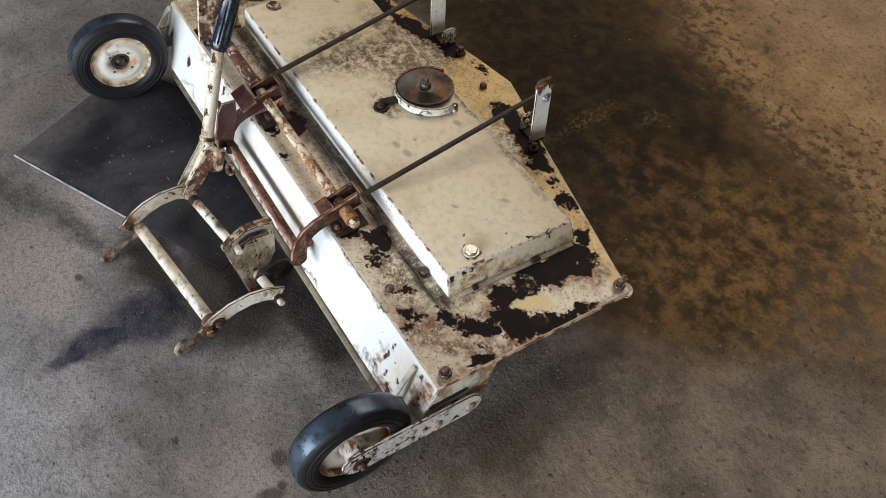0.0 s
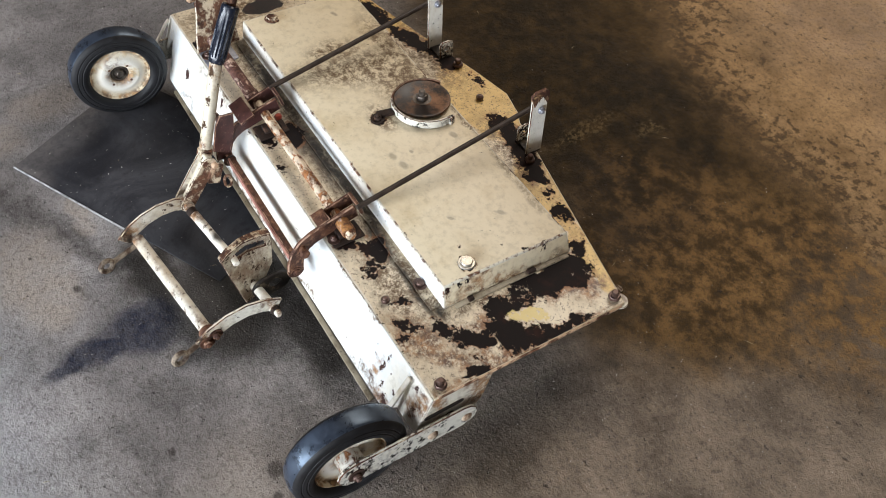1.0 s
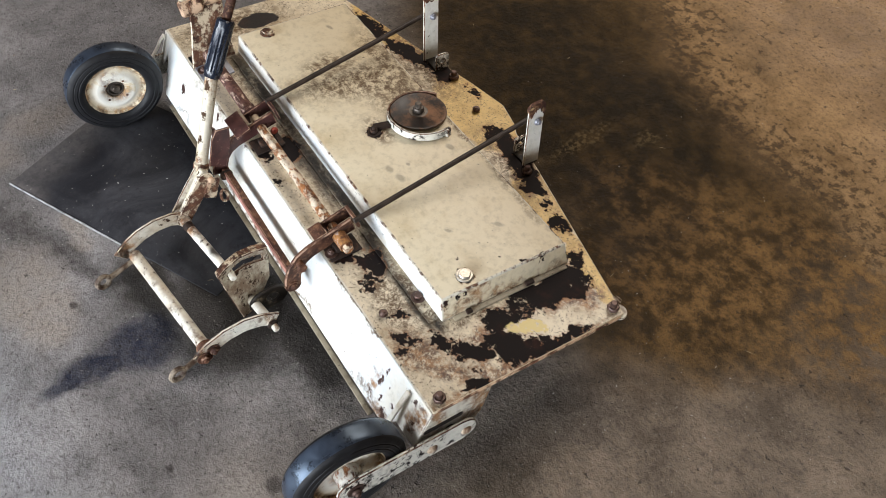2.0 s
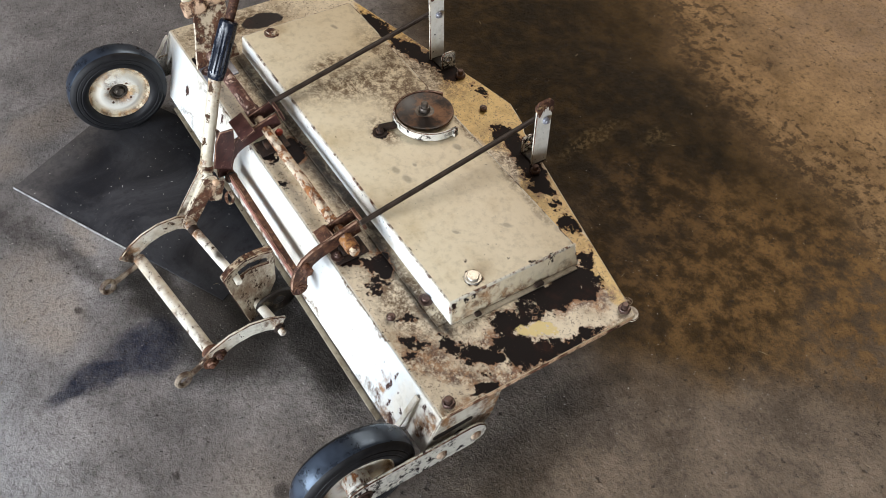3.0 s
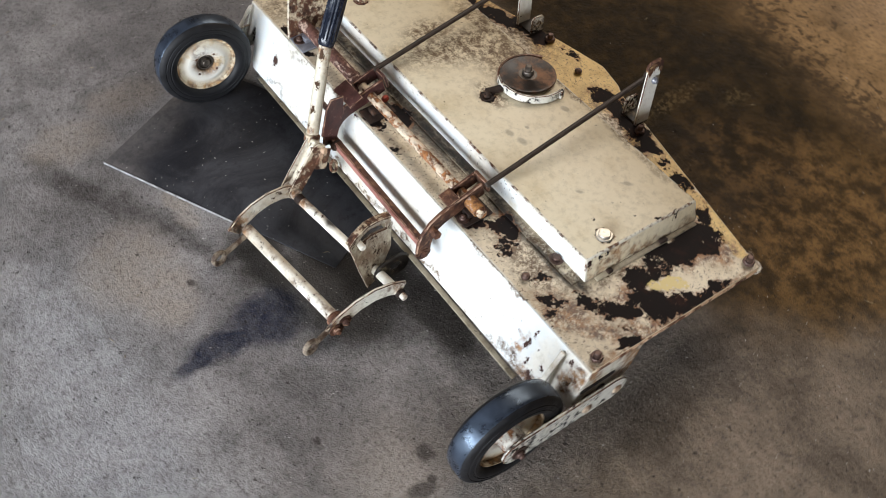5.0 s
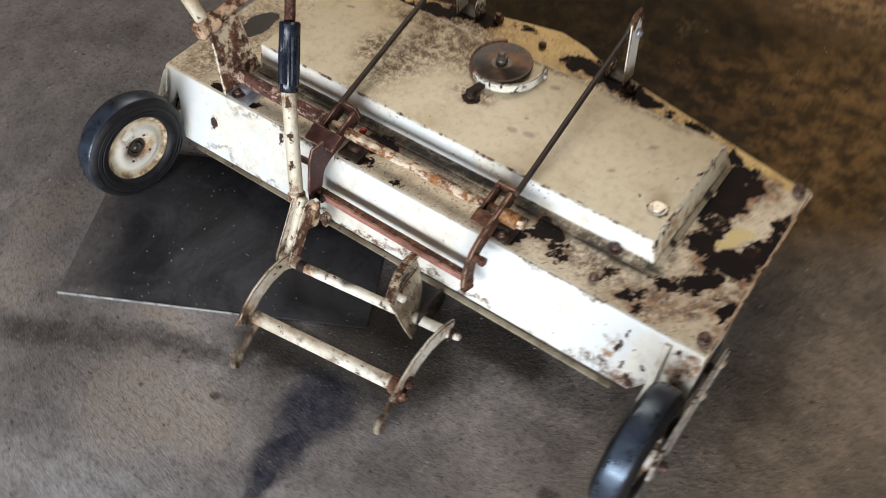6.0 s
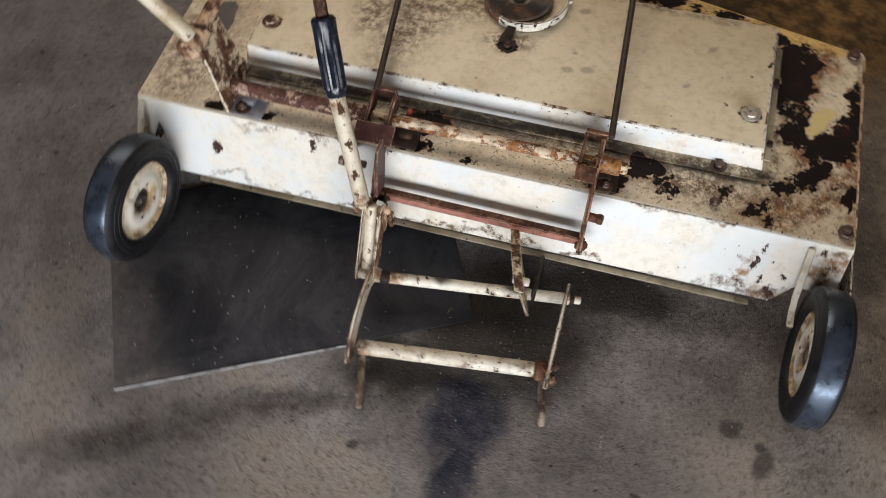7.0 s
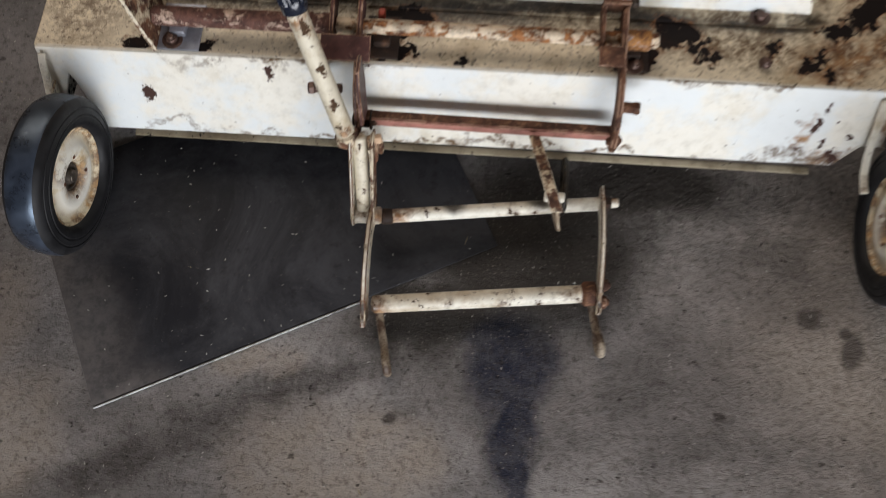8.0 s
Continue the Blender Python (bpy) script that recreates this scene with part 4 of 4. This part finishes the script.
lean = Matrix.Translation((0.150, 0, Z)) @ Matrix.Rotation(radians(-16), 4, "Y") @ in_yz(0)
part("lever_bracket", plate(brk, 0.006, lean, 0.0015), bracket_paint, deck, "rusty bracket with flaking cream paint")
part("bracket_sleeve", merged(rod((0.112, 0.010, 0.276), (0.116, 0.055, 0.280), 0.0175, 20), rod((0.116, 0.050, 0.281), (0.124, 0.150, 0.291), 0.0105, 16)), rust_paint, deck, "brown pivot sleeve and rod")
part("side_lever", rod((0.122, 0.022, 0.300), (0.030, 0.034, 0.405), 0.0115, 16), lever_paint, deck, "cream painted lever tube")

# Wheel arms, scrapers and gauge wheels.
for x, sx in ((1.0785, 1), (0.008, -1)):
    strap = capsule((-0.146, 0.095), (0.046, 0.089), 0.0265, 7)
    part("wheel_arm", plate(strap, 0.006, in_yz(x), 0.0012), arm_paint, deck, "chipped white wheel arm")
    face = x + (0.006 if sx > 0 else 0)
    part("arm_bolt", bolt((face, -0.143, 0.092), (sx, 0, 0), 0.009, 0.006, 0.004), bolt_steel, deck)
    for y in (-0.010, 0.052):
        dome = [(0, 0.0046), (0.004, 0.0042), (0.0068, 0.0030), (0.0088, 0.0014), (0.0096, 0), (0, 0)]
        part("round_bolt", lathe(dome, axis_frame((face, y, 0.0855), (face + sx, y, 0.0855)), 20), tan_steel, deck, "stained tan round bolt head")
    part("spacer", rod((LONG - 0.006 if sx > 0 else 0.002, 0.030, 0.090), (1.079 if sx > 0 else 0.012, 0.030, 0.090), 0.009, 12), dark_steel, deck)
for x in (1.016, 0.012):
    hook = [(-0.010, 0.157), (-0.026, 0.134), (-0.040, 0.112), (-0.054, 0.094), (-0.070, 0.083), (-0.086, 0.079), (-0.094, 0.080)]
    if x < 0.5:
        hook = [(-0.010, 0.160), (-0.020, 0.150), (-0.030, 0.135), (-0.044, 0.118), (-0.058, 0.112)]
    part("wheel_scraper", plate(ribbon(hook, 0.0020), 0.0095, in_yz(x - 0.005), 0.0008), side_paint, deck, "curved cream strip")


def gauge_wheel(x, y, z, side, turn=0.0, size=1.0):
    """A solid-tyred wheel with its pressed rim facing the given side (+1: +x)."""
    m = Matrix.Translation((x, y, z)) @ Matrix.Rotation(radians(turn), 4, "Z") @ Matrix.Rotation(radians(90 * side), 4, "Y") @ Matrix.Scale(size, 4)
    R, h, d = 0.0985, 0.0255, 0.014
    flank = [(0.0600, h - 0.010), (0.0620, h - 0.0055), (0.0660, h - 0.0015), (0.0705, h), (0.0745, h), (0.0755, h - 0.0009), (0.0770, h - 0.0009), (0.0780, h - 0.0002), (0.0835, h - 0.0014), (0.0842, h - 0.0023), (0.0856, h - 0.0026),
             (0.0864, h - 0.0018), (0.0905, h - 0.0030), (0.0940, h - 0.0055), (0.0965, h - 0.0090), (0.0979, h - 0.0130), (R, h - 0.0180)]
    tyre = flank + [(R + 0.0002, 0)] + [(r, -z) for r, z in reversed(flank)]
    rim_m = rim_material("stained_rim_paint", y, z)
    wheel = part("gauge_wheel", lathe([(0.0615, h - 0.0085), (0.0615, 0.0085 - h), (0.059, 0.0085 - h), (0.059, h - 0.0085)], m, 40, True), rim_m, deck, "black rubber gauge wheel on a cream rim")
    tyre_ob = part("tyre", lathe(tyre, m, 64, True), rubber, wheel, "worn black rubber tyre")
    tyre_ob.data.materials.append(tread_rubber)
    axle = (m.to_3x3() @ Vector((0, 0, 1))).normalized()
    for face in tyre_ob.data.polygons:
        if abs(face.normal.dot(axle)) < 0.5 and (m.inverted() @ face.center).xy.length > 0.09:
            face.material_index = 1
    d = 0.019
    rim = [(0.0630, d - 0.010), (0.0622, d - 0.003), (0.0605, d - 0.0015), (0.0585, d - 0.0025), (0.0560, d - 0.0055), (0.0500, d - 0.0065), (0.0440, d - 0.0050), (0.0395, d - 0.0015), (0.0360, d - 0.0005), (0.0290, d - 0.0010), (0.0230, d - 0.0025), (0.0190, d - 0.0060), (0.0180, d - 0.0110)]
    rim += [(0.0200, d - 0.024), (0.058, d - 0.026), (0.0630, d - 0.014)]
    part("rim", lathe(rim, m, 48, True), rim_m, wheel, "stained cream pressed rim")
    part("hub", lathe([(0, d - 0.003), (0.0055, d - 0.003), (0.0070, d - 0.0045), (0.0085, d - 0.0045), (0.0095, d - 0.009), (0.0105, d - 0.0110), (0.0125, d - 0.0110), (0.0135, d - 0.0075), (0.0165, d - 0.0075), (0.0176, d - 0.010), (0.0176, -h), (0, -h)], m, 28), hub_steel, wheel, "grey brown steel hub")
    for k in range(4):
        a = math.pi / 4 + k * math.pi / 2
        part("rim_rivet", lathe([(0, d - 0.0002), (0.0016, d - 0.0004), (0.0026, d - 0.0012), (0.0026, d - 0.012), (0, d - 0.012)], m @ Matrix.Translation((0.026 * math.cos(a), 0.026 * math.sin(a), 0)), 10), rust_steel, wheel)
    return wheel


gauge_wheel(0.0425, -0.1435, 0.1030, 1, -5, 1.0)
gauge_wheel(1.0490, -0.141, 0.0985, -1, -1, 0.985)

part("axle_tube", rod((1.040, -0.142, 0.099), (1.0782, -0.142, 0.099), 0.0215, 24), axle_paint, deck, "cream axle tube stained orange by rust")

# ---- the lift frame lying before the deck, with its hand lever ----
lift = thing("lift_frame", (0.56, -0.19, 0), "cream painted lift frame with rusty eyes and a black-gripped lever", "lift frame")
part("front_bar", rod((0.428, -0.260, 0.030), (0.690, -0.228, 0.030), 0.0112, 18), bar_paint, lift, "cream painted round bar")
part("back_bar", merged(rod((0.424, -0.152, 0.050), (0.712, -0.109, 0.0365), 0.0088, 18), rod((0.706, -0.1098, 0.0367), (0.727, -0.1070, 0.0360), 0.0062, 14)), bar_paint, lift, "cream painted round bar with rust")
part("bar_nut", rod((0.7085, -0.1095, 0.0366), (0.7170, -0.1084, 0.0363), 0.0105, 6), dark_rust, lift, "rusty nut on the end of the bar")
ARCH_L = [(-0.283, 0.028), (-0.262, 0.048), (-0.235, 0.063), (-0.205, 0.071), (-0.175, 0.070), (-0.148, 0.058)]
part("side_plate", plate(ribbon(ARCH_L, 0.015), 0.006, in_yz(0.418), 0.001), bar_paint, lift, "curved cream side plate")
ARCH_R = [(-0.246, 0.022), (-0.222, 0.042), (-0.190, 0.056), (-0.155, 0.060), (-0.125, 0.053), (-0.098, 0.038)]
part("side_plate", plate(ribbon(ARCH_R, 0.015), 0.006, in_yz(0.702), 0.001), bar_paint, lift, "curved cream side plate")
for (x, y), (ex, ey) in (((0.436, -0.262), (0.449, -0.318)), ((0.696, -0.232), (0.706, -0.276))):
    d = (Vector((ex, ey)) - Vector((x, y))).normalized()
    ring = [(ex + d.x * 0.012 * (1 - math.cos(a)), ey + d.y * 0.012 * (1 - math.cos(a)), 0.017 + 0.013 * math.sin(a)) for a in np.linspace(0, 2 * math.pi, 22)[:-1]]
    part("eye_bolt", merged(rod((x, y, 0.024), (ex, ey, 0.017), 0.005, 10), pipe(ring, 0.0050, 8, True)), eye_steel, lift, "tarnished brown eye bolt")
part("collar", merged(rod((0.684, -0.229, 0.030), (0.704, -0.2265, 0.030), 0.0155, 14), bolt((0.708, -0.236, 0.026), (1, 0, 0), 0.009, 0.006, 0.003)), rust_steel, lift, "rusty collar and nut")
part("collar", rod((0.430, -0.1515, 0.0505), (0.446, -0.149, 0.049), 0.0100, 14), dark_rust, lift)
LEANING = Matrix(((-0.31, -0.16, 1, 0.610), (1, 0, 0, 0), (0, 1, 0, 0), (0, 0, 0, 1)))
quad = [(-0.166, 0.137), (-0.150, 0.144), (-0.120, 0.146), (-0.091, 0.137), (-0.064, 0.123), (-0.064, 0.097), (-0.072, 0.057), (-0.095, 0.034), (-0.122, 0.014), (-0.142, 0.013), (-0.149, 0.044), (-0.158, 0.092)]
slot = [(-0.148, 0.124), (-0.132, 0.131), (-0.114, 0.131), (-0.092, 0.122), (-0.077, 0.114), (-0.077, 0.102), (-0.094, 0.110), (-0.114, 0.118), (-0.132, 0.118), (-0.145, 0.114)]
part("quadrant", plate(quad, 0.006, LEANING, 0.001, holes=[slot]), quad_paint, lift, "dirty cream quadrant plate with a curved slot")
rim_line = [(y, z - 0.001) for y, z in quad[:5]]
part("quadrant_rim", plate(ribbon(rim_line, 0.0022), 0.014, LEANING @ Matrix.Translation((0, 0, -0.004)), 0.0006), bracket_paint, lift, "worn curved rim of the quadrant")
teeth = [block((0.004, 0.005, 0.006), LEANING @ Matrix.Translation((y, z, 0.003)), 0.0008) for y, z in ((-0.140, 0.1295), (-0.130, 0.1325), (-0.120, 0.1335), (-0.110, 0.1315), (-0.100, 0.1275), (-0.090, 0.1225))]
part("notch_row", merged(*teeth), rust_steel, lift, "rusty notches in the slot")
part("quadrant_stub", rod((0.628, -0.141, 0.121), (0.652, -0.141, 0.121), 0.006, 12), bar_paint, lift)
part("quadrant_loop", plate(capsule((-0.102, 0.036), (-0.078, 0.040), 0.026, 10), 0.007, in_yz(0.654), 0.002, holes=[circle(-0.084, 0.038, 0.011, 16)]), greasy, lift, "dark soiled plate with a hole")
part("end_nut", bolt((0.708, -0.218, 0.038), (1, 0, 0), 0.008, 0.006, 0.003), rust_steel, lift, "rusty nut")
part("lever", rod((0.348, -0.018, 0.299), (0.395, -0.093, 0.132), 0.0115, 18), lever_paint, lift, "cream painted lever tube")
part("lever_end", rod((0.311, 0.059, 0.416), (0.350, -0.021, 0.293), 0.0085, 14), rust_steel, lift, "rusty brown upper end of the lever")
grip_m = axis_frame((0.350, -0.021, 0.293), (0.323, 0.035, 0.379))
GL = (Vector((0.323, 0.035, 0.379)) - Vector((0.350, -0.021, 0.293))).length
grip = bmesh.new()
rings = []
for t, r in ((0, 0.0125), (0.02, 0.0142), (0.10, 0.0150), (0.14, 0.0150), (0.5, 0.0155), (0.82, 0.0150), (0.86, 0.0162), (0.97, 0.0165), (1, 0.0140)):
    ribs = 0.0011 if 0.12 < t < 0.84 else 0.0
    rings.append([grip.verts.new(((r + ribs * (1 if k % 3 else -1)) * math.cos(2 * math.pi * k / 36), (r + ribs * (1 if k % 3 else -1)) * math.sin(2 * math.pi * k / 36), t * GL)) for k in range(36)])
for a, b in zip(rings, rings[1:]):
    for k in range(36):
        grip.faces.new((a[k], a[(k + 1) % 36], b[(k + 1) % 36], b[k]))
grip.faces.new(rings[0][::-1])
grip.faces.new(rings[-1])
grip.transform(grip_m)
part("grip", grip, grip_rubber, lift, "ribbed black rubber grip")
for x, mat in ((0.3955, bar_paint), (0.4205, bracket_paint)):
    part("lever_link", plate(capsule((-0.094, 0.136), (-0.152, 0.057), 0.0150), 0.004, in_yz(x), 0.001), mat, lift, "flat cream link" if x < 0.41 else "flat link, brown with rust")
part("link_tube", rod((0.407, -0.088, 0.146), (0.4100, -0.148, 0.062), 0.0088, 16), lever_paint, lift, "cream tube between the links")
part("link_sleeve", rod((0.394, -0.1525, 0.0565), (0.4320, -0.1515, 0.0545), 0.0110, 20), bar_paint, lift, "cream pivot sleeve")
part("lever_band", merged(rod((0.3905, -0.0855, 0.1485), (0.3950, -0.0925, 0.1330), 0.0145, 18), plate([(-0.109, 0.150), (-0.066, 0.124), (-0.082, 0.078), (-0.104, 0.088)], 0.003, in_yz(0.419), 0.001)), bracket_paint, lift, "rusty clamp band round the lever")
part("lever_clip", merged(rod((0.388, -0.094, 0.130), (0.432, -0.084, 0.134), 0.006, 10), block((0.030, 0.010, 0.032), pose(0.412, -0.092, 0.118, -30), 0.002)), rust_paint, lift, "rusty clevis")
link = [(0.424, -0.067 + 0.0065 * math.cos(a), 0.079 + 0.015 * math.sin(a)) for a in np.linspace(0, 2 * math.pi, 20)[:-1]]
part("chain_link", pipe(link, 0.0030, 8, True), bracket_paint, lift, "rusty chain link")

# ---- the dark sheet on the floor ----
A, B = Vector((0.097, -0.408)), Vector((0.580, -0.165))
along = (B - A).normalized()
back = Vector((-along.y, along.x))
ang = math.atan2(along.y, along.x)
sheet_m = Matrix.Translation((A.x, A.y, 0)) @ Matrix.Rotation(ang, 4, "Z")
sheet = thing("floor_sheet", (A.x, A.y, 0), "thin dark sheet with a pale edge lying under the mower deck", "sheet")
L = (B - A).length
part("sheet_face", block((L, 0.33, 0.003), sheet_m @ Matrix.Translation((L / 2, 0.168, 0.0016)), 0.0006), sheet_face, sheet)
# Pale strip: light caught by the sheet's front edge, set as colour.
part("sheet_edge", block((L * 0.66, 0.0020, 0.0034), sheet_m @ Matrix.Translation((L * 0.33, 0.0005, 0.0018)), 0.0006), sheet_edge, sheet, "pale edge with the light it catches set in its colour")

# ---- litter on the floor: pale chips, grit and bits of straw ----
def litter(name, count, mat, label, sizes, spread, seed):
    rnd = random.Random(seed)
    bm = bmesh.new()
    for _ in range(count):
        x, y = rnd.uniform(*spread[0]), rnd.uniform(*spread[1])
        long, wide = rnd.uniform(*sizes), rnd.uniform(0.0006, 0.0016)
        a, h = rnd.uniform(0, math.tau), rnd.uniform(0.0006, 0.0014)
        u, v = Vector((math.cos(a), math.sin(a))) * long / 2, Vector((-math.sin(a), math.cos(a))) * wide / 2
        q = Vector((x, y)) - A
        z = 0.0031 if 0 < q.dot(along) < L and 0 < q.dot(back) < 0.33 else 0.0
        base = [bm.verts.new((x + p.x, y + p.y, z)) for p in (u, v, -u, -v)]
        tip = bm.verts.new((x, y, z + h))
        for i in range(4):
            bm.faces.new((base[i], base[(i + 1) % 4], tip))
    tagged(obj_from(name, bm, mat, False), label, "litter", kind="stuff")


litter("pale_chips", 1300, chip_white, "tiny pale chips scattered on the concrete", (0.0014, 0.0056), ((-0.5, 1.7), (-0.75, 0.55)), 3)
litter("far_chips", 120, chip_white, "tiny pale chips scattered on the concrete", (0.0012, 0.0050), ((0.3, 1.8), (0.5, 1.7)), 5)
litter("straw_bits", 60, straw, "short bits of dry straw on the concrete", (0.006, 0.020), ((-0.5, 1.6), (-0.7, 0.9)), 4)
litter("dark_grit", 300, dark_steel, "dark grit scattered on the concrete", (0.002, 0.006), ((-0.5, 1.7), (-0.75, 0.9)), 6)
